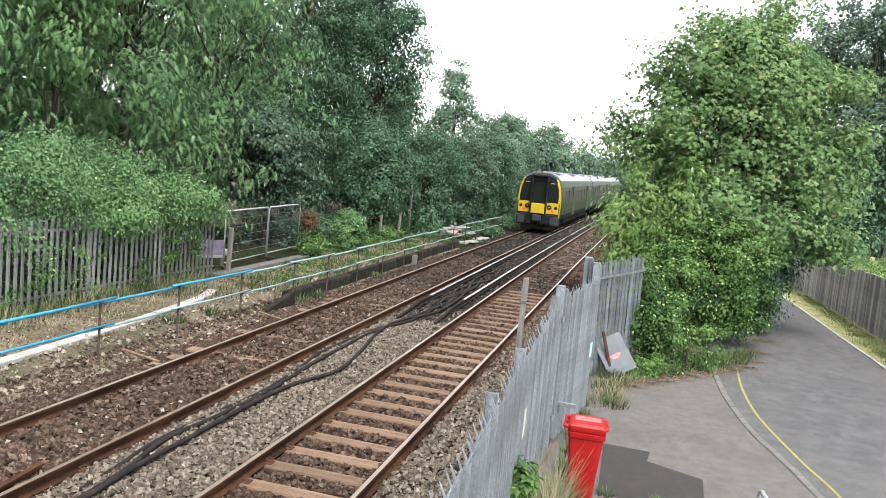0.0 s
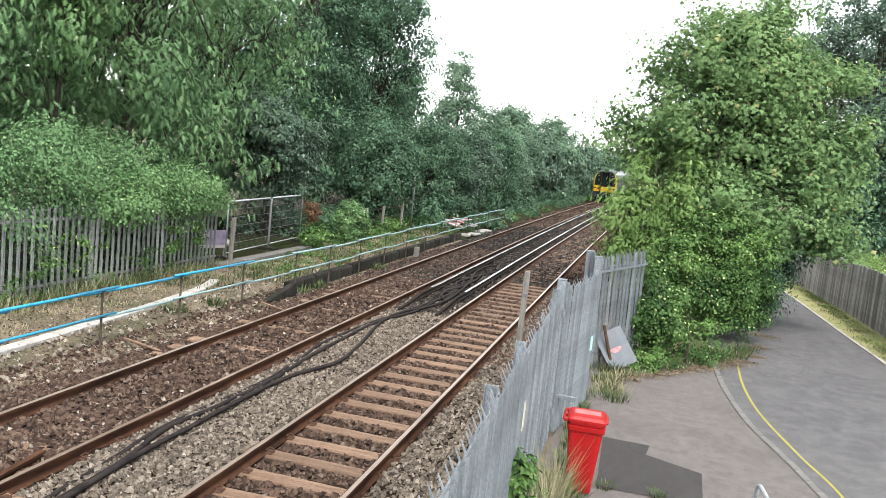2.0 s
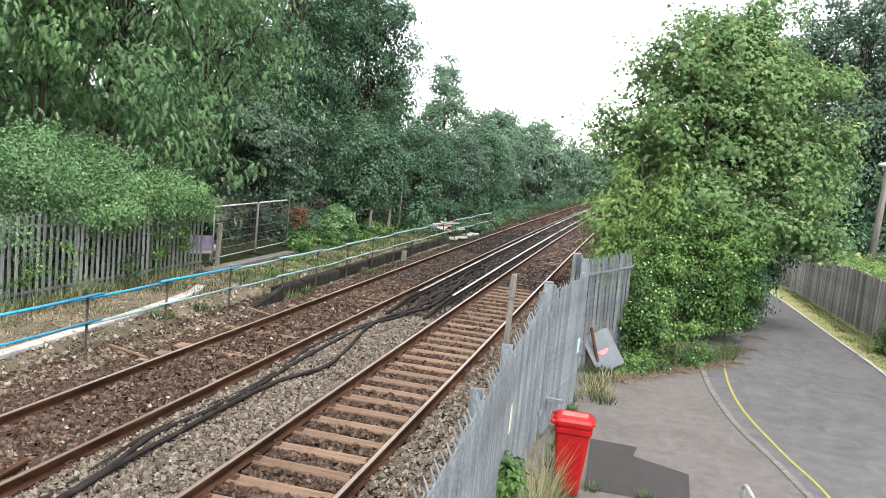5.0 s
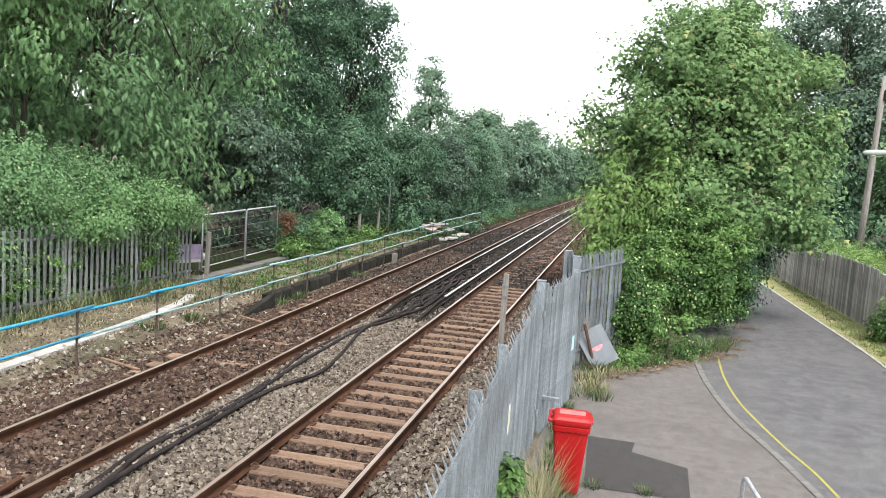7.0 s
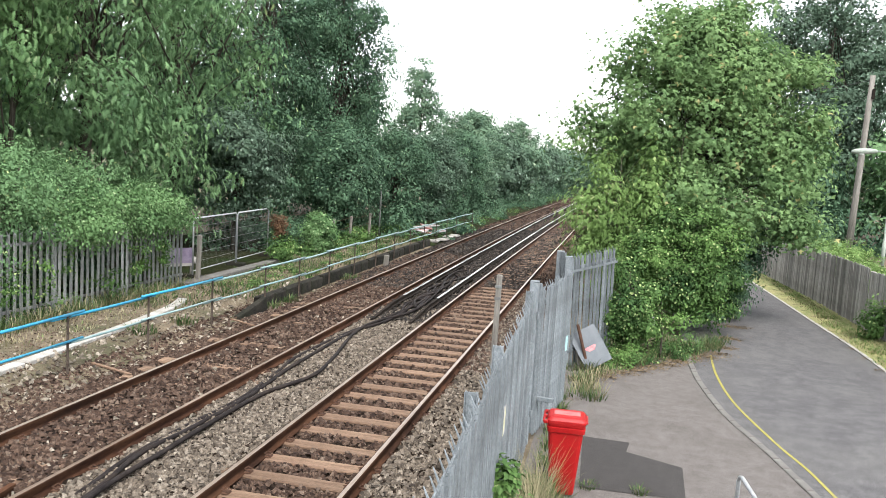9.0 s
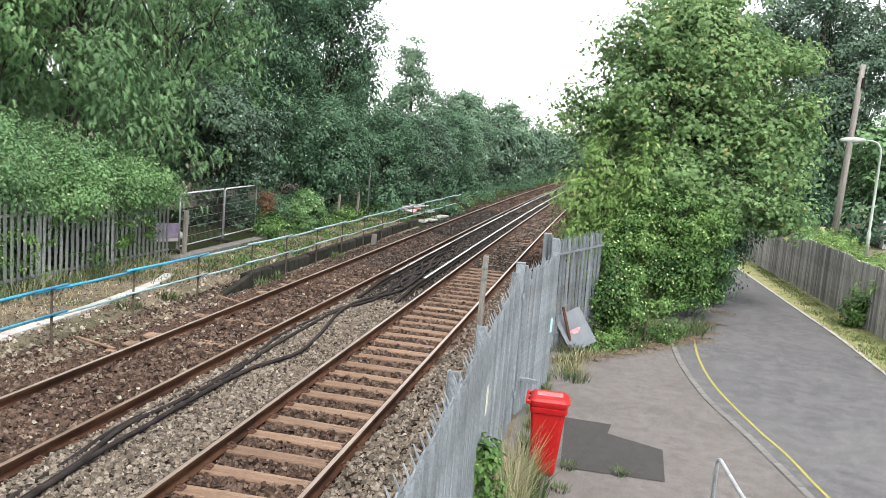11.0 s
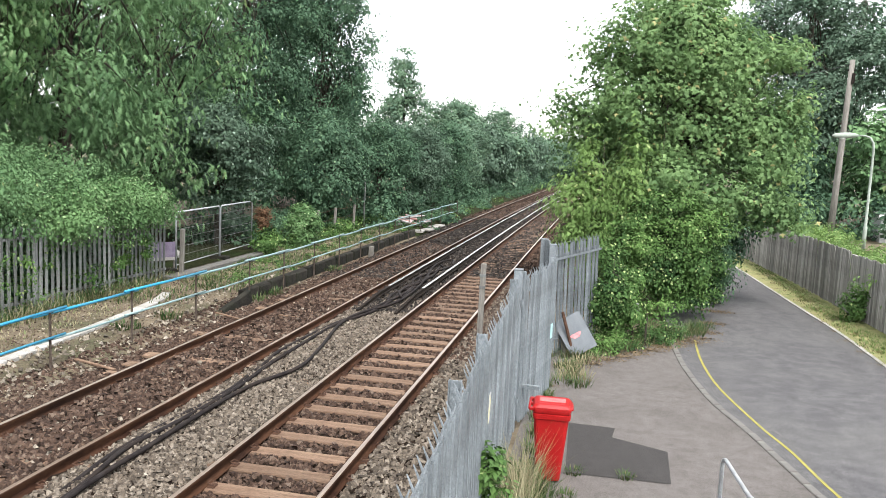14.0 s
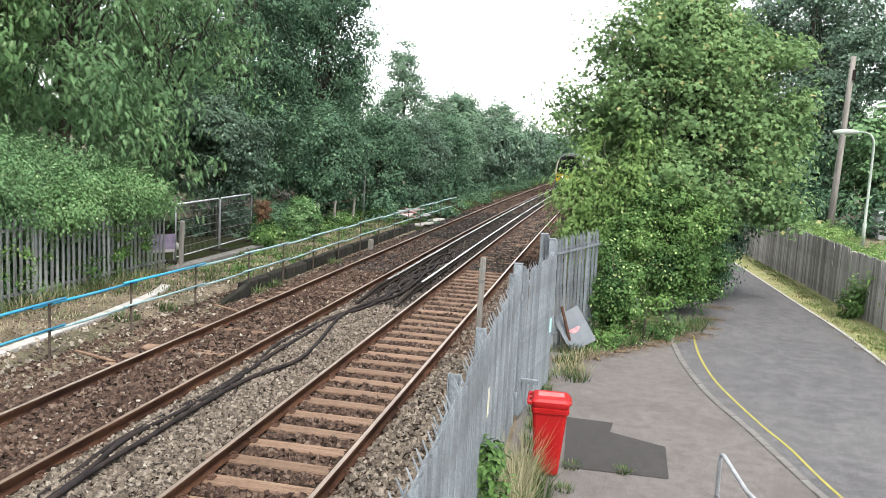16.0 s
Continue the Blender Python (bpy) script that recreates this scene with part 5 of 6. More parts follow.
edging = structure("path_edging", Shape().add([(-6, 12, -0.3)] * 3, [(0, 1, 2)]).mesh("path_edging", M["white_concrete"]), "pale concrete edging blocks beside the far path", "edging")
EP = smooth_line([(-5.2, 5.5, 0), (-5.35, 9.0, 0), (-5.44, 11.65, 0), (-5.55, 13.24, 0), (-5.66, 14.9, 0), (-5.95, 17.2, 0), (-6.3, 18.4, 0)], 3)
for p, q in zip(EP, EP[1:]):
    d = q - p
    part("edging_block", Shape().box((0, 0, 0), (0.24, d.length - 0.008, 0.22), 0.012).mesh("edging_block", M["white_concrete"]), edging, m=pose((p.x + q.x) / 2, (p.y + q.y) / 2, -0.09, 0, 0, math.degrees(math.atan2(d.y, d.x)) - 90))
slab = structure("path_slab", Shape().box((-7.25, 23.4, 0.0), (0.35, 6.6, 0.22), 0.02).mesh("path_slab", M["kerb"]), "long pale concrete kerb before the site fence", "kerb")


# site fence panels
def mesh_panel(xa, ya, xb, yb):
    L, ang = math.hypot(xb - xa, yb - ya), math.degrees(math.atan2(yb - ya, xb - xa))
    t = thing("site_fence_panel", pose(xa, ya, 0.02, 0, 0, ang), "temporary steel mesh site fence panel", "fence panel", "site fence panels")
    part("frame", Shape().tube([(0, 0, 0), (0, 0, 1.68), (0.08, 0, 1.75), (L - 0.08, 0, 1.75), (L, 0, 1.68), (L, 0, 0)], 0.024, 8).tube([(0, 0, 0.2), (L, 0, 0.2)], 0.018, 6).mesh("frame", M["galv_bright"], True), t, "bright galvanised tube frame")
    sh = Shape()
    for k in range(1, int(L / 0.09)):
        sh.tube([(k * 0.09, 0, 0.2), (k * 0.09, 0, 1.74)], 0.0016, 3, False)
    for k in range(1, 6):
        sh.tube([(0, 0, 0.2 + k * 0.26), (L, 0, 0.2 + k * 0.26)], 0.007, 3, False)
    part("mesh_infill", sh.mesh("mesh_infill", M["galv_old"]), t)
    for x in (0.0, L):
        part("foot", Shape().box((x, 0, 0.04), (0.22, 0.6, 0.12), 0.02).mesh("foot", M["wall"]), t)


mesh_panel(-7.75, 21.4, -7.95, 24.5)
mesh_panel(-7.97, 24.6, -8.15, 27.4)
nb = thing("notice_board", pose(-8.25, 21.5, 0.0, 0, 0, 55), "small purple-grey notice board by the site fence", "notice board")
part("panel", Shape().box((0, 0, 0.62), (0.85, 0.02, 0.46), 0.005).mesh("panel", surf("purple_grey_board", (0.16, 0.13, 0.19), (0.24, 0.2, 0.27), 5, 0.5)), nb)
part("white_border", Shape().box((0, -0.004, 0.35), (0.9, 0.03, 0.09), 0.005).mesh("white_border", M["white_concrete"]), nb)
for x in (-0.38, 0.38):
    part("leg", Shape().box((x, 0.04, 0.4), (0.05, 0.05, 0.9), 0.005).mesh("leg", M["post_wood"]), nb)
for (x, y, h, s) in ((-7.3, 20.9, 1.35, 0.11), (-7.1, 31.4, 1.25, 0.1), (-7.25, 34.0, 1.2, 0.1), (-7.2, 36.6, 1.2, 0.1)):
    marker_post(x, y, 0.0, h, s, M["post_wood"], "fence_post", "weathered wooden lineside fence post", 1.5)
wires = thing("wire_fence", pose(0, 0, 0), "slack rusty wire strands between lineside posts", "wire fence")
for z in (0.4, 0.75, 1.15):
    part("strand", Shape().tube([(-7.1, 31.4, z), (-7.18, 32.7, z - 0.05), (-7.25, 34.0, z), (-7.22, 35.3, z - 0.05), (-7.2, 36.6, z)], 0.008, 5).mesh("strand", M["clip"]), wires)
hook = thing("vent_pipe", pose(-7.3, 38.6, 0.0), "grey steel vent pipe with a bent top", "pipe")
part("pipe", Shape().tube([(0, 0, -0.1), (0, 0, 2.35), (-0.04, 0, 2.5), (-0.14, 0, 2.58), (-0.26, 0, 2.55)], 0.045, 10).mesh("pipe", M["galv_old"], True), hook)


boulder = thing("boulder", pose(-9.4, 24.1, 0.12, 8, 5, 30), "pale rounded boulder lying behind the far path", "stone")
part("stone", Shape().lathe([(0.02, -0.16), (0.2, -0.13), (0.27, -0.02), (0.22, 0.1), (0.1, 0.16), (0.01, 0.165)], 11).mesh("stone", M["white_concrete"], True), boulder)


# stacked barrier boards and slabs beside the far track
def barrier_pile():
    t = thing("barrier_stack", pose(-5.4, 40.9, -0.12), "stack of red and white plastic barrier boards", "barrier boards")
    rng = random.Random(4)
    r, w = surf("faded_red_plastic", (0.34, 0.15, 0.14), (0.42, 0.22, 0.2), 5, 0.5), surf("dirty_white_plastic", (0.34, 0.32, 0.31), (0.46, 0.44, 0.43), 5, 0.5)
    for k in range(9):
        b = part("board", Shape().box((0, 0, 0), (0.45, 1.9, 0.06), 0.015).mesh("board", r if k % 3 == 1 else w), t, m=pose(rng.uniform(-0.35, 0.35), rng.uniform(-0.5, 0.5), 0.08 + 0.062 * k, rng.uniform(-5, 5), rng.uniform(-14, 14), rng.uniform(-30, 30)))
        for q in (-0.6, 0.0, 0.6):
            part("stripe", Shape().box((0, q, 0.037), (0.4, 0.24, 0.006), 0.002).mesh("stripe", w if k % 3 == 1 else r), b)
    for x, y, a in ((0.75, -1.5, 5), (0.95, -0.5, -8), (0.9, 1.1, 3), (1.0, 2.2, -4)):
        part("slab", Shape().box((0, 0, 0), (0.5, 0.9, 0.08), 0.012).mesh("slab", M["white_concrete"]), t, "pale concrete slab", pose(x, y, -0.02, 0, 0, a))


barrier_pile()


# lineside cables
def cable_run():
    lines = [
        [(-1.15, 4.5), (-1.32, 7.5), (-1.44, 8.8), (-1.40, 10.0), (-1.31, 11.6), (-1.42, 13.4), (-1.52, 14.5), (-1.36, 17.0), (-1.15, 18.4), (-0.78, 20.2), (-0.95, 23.0), (-1.2, 25.2)],
        [(-1.05, 4.5), (-1.22, 7.6), (-1.36, 8.9), (-1.33, 10.1), (-1.25, 11.7), (-1.34, 13.4), (-1.40, 14.6), (-1.30, 17.0), (-0.98, 18.6), (-0.9, 20.4), (-1.1, 22.4), (-0.8, 24.6), (-1.0, 27.0)],
        [(-0.98, 5.0), (-1.14, 7.8), (-1.21, 9.1), (-1.20, 10.2), (-1.11, 11.9), (-0.82, 13.2), (-0.92, 14.7), (-1.30, 16.9), (-1.12, 18.2), (-0.7, 19.8), (-0.66, 22.0), (-0.9, 24.2), (-1.15, 26.5)],
        [(-1.2, 18.2), (-1.0, 19.6), (-1.12, 21.4), (-0.72, 23.2), (-0.6, 25.0), (-0.85, 26.8), (-1.1, 27.6)],
        [(-1.1, 19.0), (-0.85, 21.0), (-0.95, 22.6), (-1.15, 24.0), (-0.9, 26.0), (-0.62, 27.4)],
        [(-0.75, 20.5), (-1.05, 21.8), (-0.8, 23.8), (-1.1, 25.8), (-1.2, 28.0), (-0.9, 28.6), (-0.7, 27.6)],
    ]
    for k, pts in enumerate(lines):
        path = smooth_line([(x + 0.05 * (k - 1) * (y < 18) + 0.03 * math.sin(y * 1.7 + k * 2), y, -0.125 + 0.03 * (k % 3) + (0.03 if y > 18 else 0) + 0.012 * math.sin(y * 2.3 + k)) for x, y in pts], 8)
        t = thing("cable", pose(0, 0, 0), "thick black rubber power cable lying on the ballast", "cable", "lineside cables")
        part("sheath", Shape().tube(path, 0.034, 8).mesh("sheath", M["cable"], True), t)


cable_run()
off = thing("rail_offcut", pose(-1.96, 6.72, -0.12, 0, 0, 7), "short rusty rail offcut lying in the far track", "rail offcut")
part("bar", Shape().sweep(RAIL, [(0, -0.8, 0.1), (0, 0.8, 0.1)]).mesh("bar", M["rust_rail"]), off)
for x, y, a in ((-4.2, 12.4, 70), (-2.4, 17.5, 80), (-3.9, 17.0, 62)):
    pl = thing("timber_plank", pose(x, y, -0.13, 0, 0, a), "thin weathered timber plank on the ballast", "plank", "loose planks")
    part("plank", Shape().box((0, 0, 0), (0.06, 1.1, 0.03), 0.006).mesh("plank", M["sleeper"]), pl)


# low plants
def undergrowth(name, spots, count, size, leaf, label, seed, **kw):
    ob = new(name, foliage(name, spots, count, size, M[leaf], seed, **kw))
    return tagged(ob, label, "undergrowth", kind="stuff")


rs = random.Random(70)
undergrowth("undergrowth", [(-8.6 - rs.random() * 2.4, 28 + rs.random() * 11, 0.35, 0.9, 1.0, 0.6) for k in range(28)], 10000, 0.12, "leaf_dark", "dark leafy undergrowth beneath the lineside trees", 71, floor=0.0, clump=0.3)
undergrowth("undergrowth", [(-6.9 - rs.random() * 0.9 + float(bend(20 + 2 * k)), 29 + 1.5 * k, 0.2, 0.6, 0.9, 0.4) for k in range(10)], 9000, 0.08, "leaf_shrub", "low green ivy and weeds on the bank", 72, floor=0.0, clump=0.22)
undergrowth("undergrowth", [(-4.75 - rs.random() * 1.9 + float(bend(40 + 2.0 * k)), 40 + 2.0 * k, 0.0, 0.8, 1.5, 0.42) for k in range(48)], 16000, 0.15, "leaf_dark", "green weeds along the foot of the hedgerow", 73, floor=-0.1, clump=0.35)
undergrowth("undergrowth", [(-8.05 + rs.random() * 0.3, 9 + 0.75 * k, 0.25, 0.35, 0.5, 0.5) for k in range(15)], 5500, 0.06, "leaf_shrub", "weeds and brambles at the foot of the old fence", 74, floor=-0.1, clump=0.2)
undergrowth("undergrowth", [(-7.6 + rs.random() * 0.2, 10.5 + 1.1 * k, 0.5 + rs.random() * 0.9, 0.18, 0.45, 0.4) for k in range(9)], 2600, 0.065, "leaf_shrub", "brambles climbing through the old fence", 75, clump=0.2, droop=0.8)
undergrowth("undergrowth", [(4.3 + 0.36 * k + rs.random() * 0.2, 17.7 + 0.44 * k + rs.random() * 0.3, -0.35, 0.4, 0.45, 0.26 + 0.12 * (k % 2)) for k in range(6)], 6000, 0.055, "leaf_shrub", "ivy and weeds creeping over the edge of the yard", 76, floor=-0.41, clump=0.2)
undergrowth("undergrowth", [(12.3 + rs.random() * 3.4, 22 + k * 0.5, 0.6, 0.85, 0.9, 0.68) for k in range(44)], 24000, 0.12, "leaf_sapling", "bright green scrub behind the wooden fence", 77, floor=0.0, clump=0.26, width=0.5)
undergrowth("undergrowth", [(12.5 + 0.62 * k + rs.random() * 2.0, 45 + rs.random() * 6, 1.2, 1.6, 1.5, 1.4) for k in range(30)], 10000, 0.24, "leaf_dark", "dark scrub under the trees behind the lane", 177, floor=0.0, clump=0.5)
undergrowth("undergrowth", [(-7.2 + rs.random() * 0.3, 28.9 + rs.random() * 0.8, 0.75, 0.55, 0.7, 0.75), (-7.15, 29.8, 1.0, 0.4, 0.45, 0.55)], 9000, 0.09, "leaf_light", "bright green ivy mound by the lineside", 78, floor=0.0, clump=0.2)
undergrowth("undergrowth", [(-7.15, 26.2, 0.45, 0.35, 0.4, 0.6)], 2600, 0.08, "leaf_shrub", "weeds under a withered seed head", 79, floor=0.0, clump=0.2)
undergrowth("seed_head", [(-7.2, 26.2, 1.35, 0.25, 0.3, 0.35)], 1800, 0.06, "bloom", "withered brown climbing plant on a post", 80, clump=0.14)
undergrowth("undergrowth", [(3.44, 7.7, -0.05, 0.1, 0.22, 0.35), (3.42, 7.8, 0.35, 0.09, 0.18, 0.35), (3.42, 7.75, 0.7, 0.07, 0.12, 0.25)], 2200, 0.075, "leaf_shrub", "ivy climbing the fence foot", 81, floor=-0.38, clump=0.13)
undergrowth("undergrowth", [(11.4, 24.0, 0.2, 0.25, 0.3, 0.5)], 1500, 0.09, "leaf_shrub", "weed growing against the wooden fence", 82, floor=-0.3, clump=0.16)

undergrowth("undergrowth", [(-4.9 - rs.random() * 0.9 + float(bend(38 + 1.4 * k)), 38 + 1.4 * k, -0.12, 0.5, 0.9, 0.25) for k in range(60)], 10000, 0.11, "leaf_shrub", "low green weeds between the hedgerow and the ballast", 173, floor=-0.14, clump=0.25)
undergrowth("undergrowth", [(-6.6 - rs.random() * 1.2 + float(bend(39 + 2.1 * k)), 39 + 2.1 * k, 0.7, 0.8, 1.5, 0.95) for k in range(44)], 13000, 0.19, "leaf_dark", "dense dark skirts of the hedgerow", 176, floor=-0.1, clump=0.45)
undergrowth("undergrowth", [(-8.5 - rs.random() * 0.5, 8 + 0.55 * k, 0.3, 0.4, 0.6, 0.9) for k in range(24)], 12000, 0.1, "leaf_dark", "dark scrub behind the old fence", 174, floor=-0.1, clump=0.25)
grass("bank_grass", [(-7.2 - rs.random() * 0.5, 8.5 + rs.random() * 12, -0.06, 0.3) for k in range(90)], 26, 0.34, M["grass_green"], 188, "long grass at the foot of the old fence", lean=0.5, width=0.008)
grass("bank_grass", [(-6.9 - rs.random() * 0.8, 8.5 + rs.random() * 12, -0.06, 0.3) for k in range(60)], 20, 0.38, M["grass_dry"], 189, "long dry grass at the foot of the old fence", lean=0.5, width=0.006)
undergrowth("undergrowth", [(5.3 + 0.4 * k + rs.random() * 0.2, 20.2 + 0.42 * k + rs.random() * 0.3, 0.15 + 0.12 * (k % 3), 0.32 + 0.16 * rs.random(), 0.45, 0.2 + 0.1 * rs.random()) for k in range(6)], 1800, 0.07, "leaf_shrub", "dense bramble skirt round the hawthorn bush", 175, floor=-0.4, clump=0.22)
grass("tall_grass", [(3.52 + rs.random() * 0.2, 8.3 + rs.random() * 1.5, -0.39, 0.13) for k in range(26)], 26, 0.8, M["grass_dry"], 83, "tall dry straw-coloured grass by the fence", lean=0.3, width=0.0035)
grass("tall_grass", [(3.55 + rs.random() * 0.35, 8.2 + rs.random() * 1.8, -0.39, 0.16) for k in range(16)], 70, 0.4, M["grass_green"], 84, "green grass at the fence foot", lean=0.4, width=0.006)
grass("verge_grass", [(10.85 + rs.random() * 0.75, 17 + rs.random() * 24, -0.36, 0.4) for k in range(150)], 40, 0.06, M["grass_dry"], 85, "dry yellowed verge grass", lean=0.5, width=0.012)
grass("verge_grass", [(11.0 + rs.random() * 0.6, 17 + rs.random() * 24, -0.35, 0.4) for k in range(190)], 44, 0.07, M["verge_green"], 86, "green verge grass along the wooden fence", lean=0.5, width=0.012)
grass("bank_grass", [(-5.9 - rs.random() * 1.8, 9 + rs.random() * 10, -0.04, 0.4) for k in range(70)], 30, 0.1, M["grass_dry"], 87, "dry grass on the far bank", lean=0.5, width=0.01)
grass("bank_grass", [(-5.2 - rs.random() * 2.0, 19.5 + rs.random() * 16, -0.01, 0.45) for k in range(75)], 30, 0.1, M["grass_dry"], 88, "dry grass on the bank above the wall", lean=0.5, width=0.012)
grass("bank_grass", [(-5.2 - rs.random() * 2.0, 17 + rs.random() * 22, -0.02, 0.45) for k in range(170)], 34, 0.15, M["grass_green"], 89, "green grass on the bank above the wall", lean=0.5, width=0.012)
grass("weed_tufts", [(-4.4, 19.6, -0.2, 0.35), (-4.35, 20.6, -0.2, 0.35), (-5.2, 14.9, -0.06, 0.3), (-5.0, 16.2, -0.08, 0.3), (-5.1, 9.5, -0.1, 0.3), (-4.3, 25.5, -0.22, 0.4)], 90, 0.17, M["grass_green"], 90, "green weed tufts in the ballast edge", lean=0.5, width=0.012)
grass("weed_tufts", [(3.75 + rs.random() * 0.5, 15.0 + rs.random() * 2.4, -0.4, 0.22) for k in range(14)], 26, 0.24, M["grass_dry"], 91, "dry weeds by the gate post", lean=0.5, width=0.008)
grass("weed_tufts", [(3.7 + rs.random() * 0.5, 15.0 + rs.random() * 3.0, -0.4, 0.22) for k in range(16)], 30, 0.22, M["grass_green"], 92, "green weeds by the gate post", lean=0.5, width=0.008)
grass("weed_tufts", [(4.9, 10.75, -0.39, 0.12), (4.2, 10.7, -0.39, 0.14), (4.15, 9.9, -0.39, 0.12), (5.95, 9.0, -0.39, 0.15)], 70, 0.1, M["grass_green"], 93, "small weeds in the asphalt", lean=0.6, width=0.006)


def litter(name, count, spots, seed, label):
    """Fallen dry leaves lying on the asphalt edge."""
    rng = np.random.default_rng(seed)
    sp = np.array(spots)[rng.integers(0, len(spots), count)]
    pos = np.c_[sp[:, 0] + rng.normal(size=count) * sp[:, 2], sp[:, 1] + rng.normal(size=count) * sp[:, 2] * 0.6, np.full(count, -0.385) + rng.random(count) * 0.015]
    nrm = unit(np.array([0, 0, 1.0]) + rng.normal(size=(count, 3)) * 0.25)
    v, f = blades(pos, nrm, rng.normal(size=(count, 3)), rng.uniform(0.02, 0.055, count), 0.8)
    return tagged(new(name, tri_mesh(name, v, f, M["litter"])), label, "leaf litter", kind="stuff")


litter("leaf_litter", 5000, [(3.9 + 0.33 * k, 16.4 + 0.42 * k, 0.2) for k in range(10)] + [(7.1, 21.0, 0.2), (7.4, 22.3, 0.2), (7.8, 24.2, 0.25)], 95, "brown leaf litter swept against the bushes")
grass("bank_grass", [(3.9 + 0.3 * k + rs.random() * 0.35, 17.0 + 0.4 * k + rs.random() * 0.8, -0.4, 0.24) for k in range(11) for q in range(4)], 34, 0.3, M["grass_green"], 196, "green weeds and grass under the bushes", lean=0.5, width=0.008)
grass("bank_grass", [(3.8 + 0.3 * k + rs.random() * 0.3, 16.7 + 0.4 * k + rs.random() * 0.5, -0.4, 0.22) for k in range(11) for q in range(2)], 22, 0.24, M["grass_dry"], 197, "dry grass along the edge of the yard", lean=0.6, width=0.006)
litter("leaf_litter", 900, [(3.6, 6 + 0.8 * k, 0.12) for k in range(12)] + [(10.55, 19 + 1.2 * k, 0.1) for k in range(14)], 96, "dry litter along the kerb and fence foot")
grass("weed_tufts", [(3.48 + rs.random() * 0.15, 10.4 + rs.random() * 4.5, -0.39, 0.1) for k in range(26)], 26, 0.2, M["grass_green"], 97, "weeds along the fence foot", lean=0.5, width=0.006)

undergrowth("undergrowth", [(-5.3 - rs.random() * 1.9, 20 + rs.random() * 16, -0.02, 0.35, 0.5, 0.16) for k in range(30)], 7000, 0.06, "leaf_shrub", "low weeds among the bank grass", 98, floor=-0.04, clump=0.15)


# the train, built with its rear face at the origin, running towards +y
def build_train(leading, label):
    """Rear cab with lit tail lights, or leading cab with lit headlights."""
    t = thing("train", pose(-2.5, 49.5, 0), label, "train", "passenger trains")
    # The green of reflected bushes is painted into the side colour.
    side = surf("reflected_green_train_side", (0.022, 0.042, 0.018), (0.036, 0.062, 0.026), 0.6, 0.5, 0.0, 30, spec=0.06)
    yellow, black = surf("warning_yellow", (0.46, 0.33, 0.01), (0.5, 0.36, 0.015), 2, 0.4, 0.0, 30), plain("gloss_black", (0.01, 0.01, 0.012), 0.4, spec=0.2)
    glass, dark = plain("dark_window_glass", (0.012, 0.016, 0.012), 0.35, spec=0.06), surf("dark_underframe", (0.008, 0.008, 0.008), (0.022, 0.02, 0.018), 4, 0.9, spec=0.1)
    roofm = surf("pale_grey_roof", (0.27, 0.29, 0.3), (0.35, 0.37, 0.38), 1.5, 0.5, 0.05, 20, c3=(0.28, 0.29, 0.3), c3_scale=0.8)
    grey = surf("dirty_grey_valance", (0.022, 0.025, 0.028), (0.04, 0.044, 0.048), 5, 0.7)
    red_glow, lens = plain("red_tail_light", (0.9, 0.03, 0.015), 0.3, glow=0.0 if leading else 0.3), plain("clear_lens", (0.3, 0.32, 0.34), 0.1)
    lamp = plain("lit_headlight", (0.95, 0.95, 0.9), 0.2, glow=3.0) if leading else lens
    # On the leading cab, glare is put into the yellow edge's colour as cream.
    pale_edge = surf("glare_paled_yellow", (0.5, 0.48, 0.36), (0.58, 0.56, 0.43), 2, 0.4) if leading else yellow
    half = [(1.32, 0.95), (1.385, 1.2), (1.40, 1.75), (1.375, 2.35), (1.29, 2.9), (1.14, 3.28)]
    top = [(1.14, 3.28), (0.92, 3.52), (0.55, 3.67), (0.0, 3.72)]

    def skin(rows, sections, mirror=True):
        """A skin through scaled sections: rows of (y, width scale, lift) over a half outline."""
        pts = [(x, z) for x, z in sections] + ([(-x, z) for x, z in reversed(sections) if x > 1e-6] if mirror else [])
        n, v, f = len(pts), [], []
        for y, s, q in rows:
            v += [(x * s, y, z * q if z > 1.0 else z) for x, z in pts]
        for i in range(len(rows) - 1):
            f += [(i * n + k, i * n + k + 1, (i + 1) * n + k + 1, (i + 1) * n + k) for k in range(n - 1)]
        return Shape().add(v, f)

    L, cars = 22.9, 3
    win = Shape().box((0, 0, 0), (0.03, 1.55, 0.78), 0.01).mesh("window", glass)
    door = Shape().box((0, 0, 0), (0.03, 0.75, 1.95), 0.01).mesh("door", surf("pale_train_door", (0.05, 0.085, 0.045), (0.075, 0.115, 0.06), 2, 0.5, spec=0.06))
    wheel_m = Shape().lathe([(0.3, -0.07), (0.44, -0.07), (0.46, -0.04), (0.42, 0.0), (0.42, 0.07), (0.3, 0.07)], 20, pose(0, 0, 0, 0, 90, 0)).mesh("wheel", dark)
    for c in range(cars):
        y0 = c * L
        a, b = y0 + (0.75 if c == 0 else 0.12), y0 + L - 0.25
        car = part("car_body", Shape().add(*(lambda s: (s.v, s.f))(skin([(a, 1, 1), (b, 1, 1)], half, False))).add(*(lambda s: ([(-x, y, z) for x, y, z in s.v], [q[::-1] for q in s.f]))(skin([(a, 1, 1), (b, 1, 1)], half, False))).add([(x, b, z) for x, z in half + top[1:]] + [(-x, b, z) for x, z in reversed(half + top[1:-1])], [tuple(range(17))]).add([(1.32, a, 0.95), (-1.32, a, 0.95), (-1.32, b, 0.95), (1.32, b, 0.95)], [(0, 1, 2, 3)]).mesh("car_body", side, False), t, "carriage side with the grey-green of reflected bushes painted in")
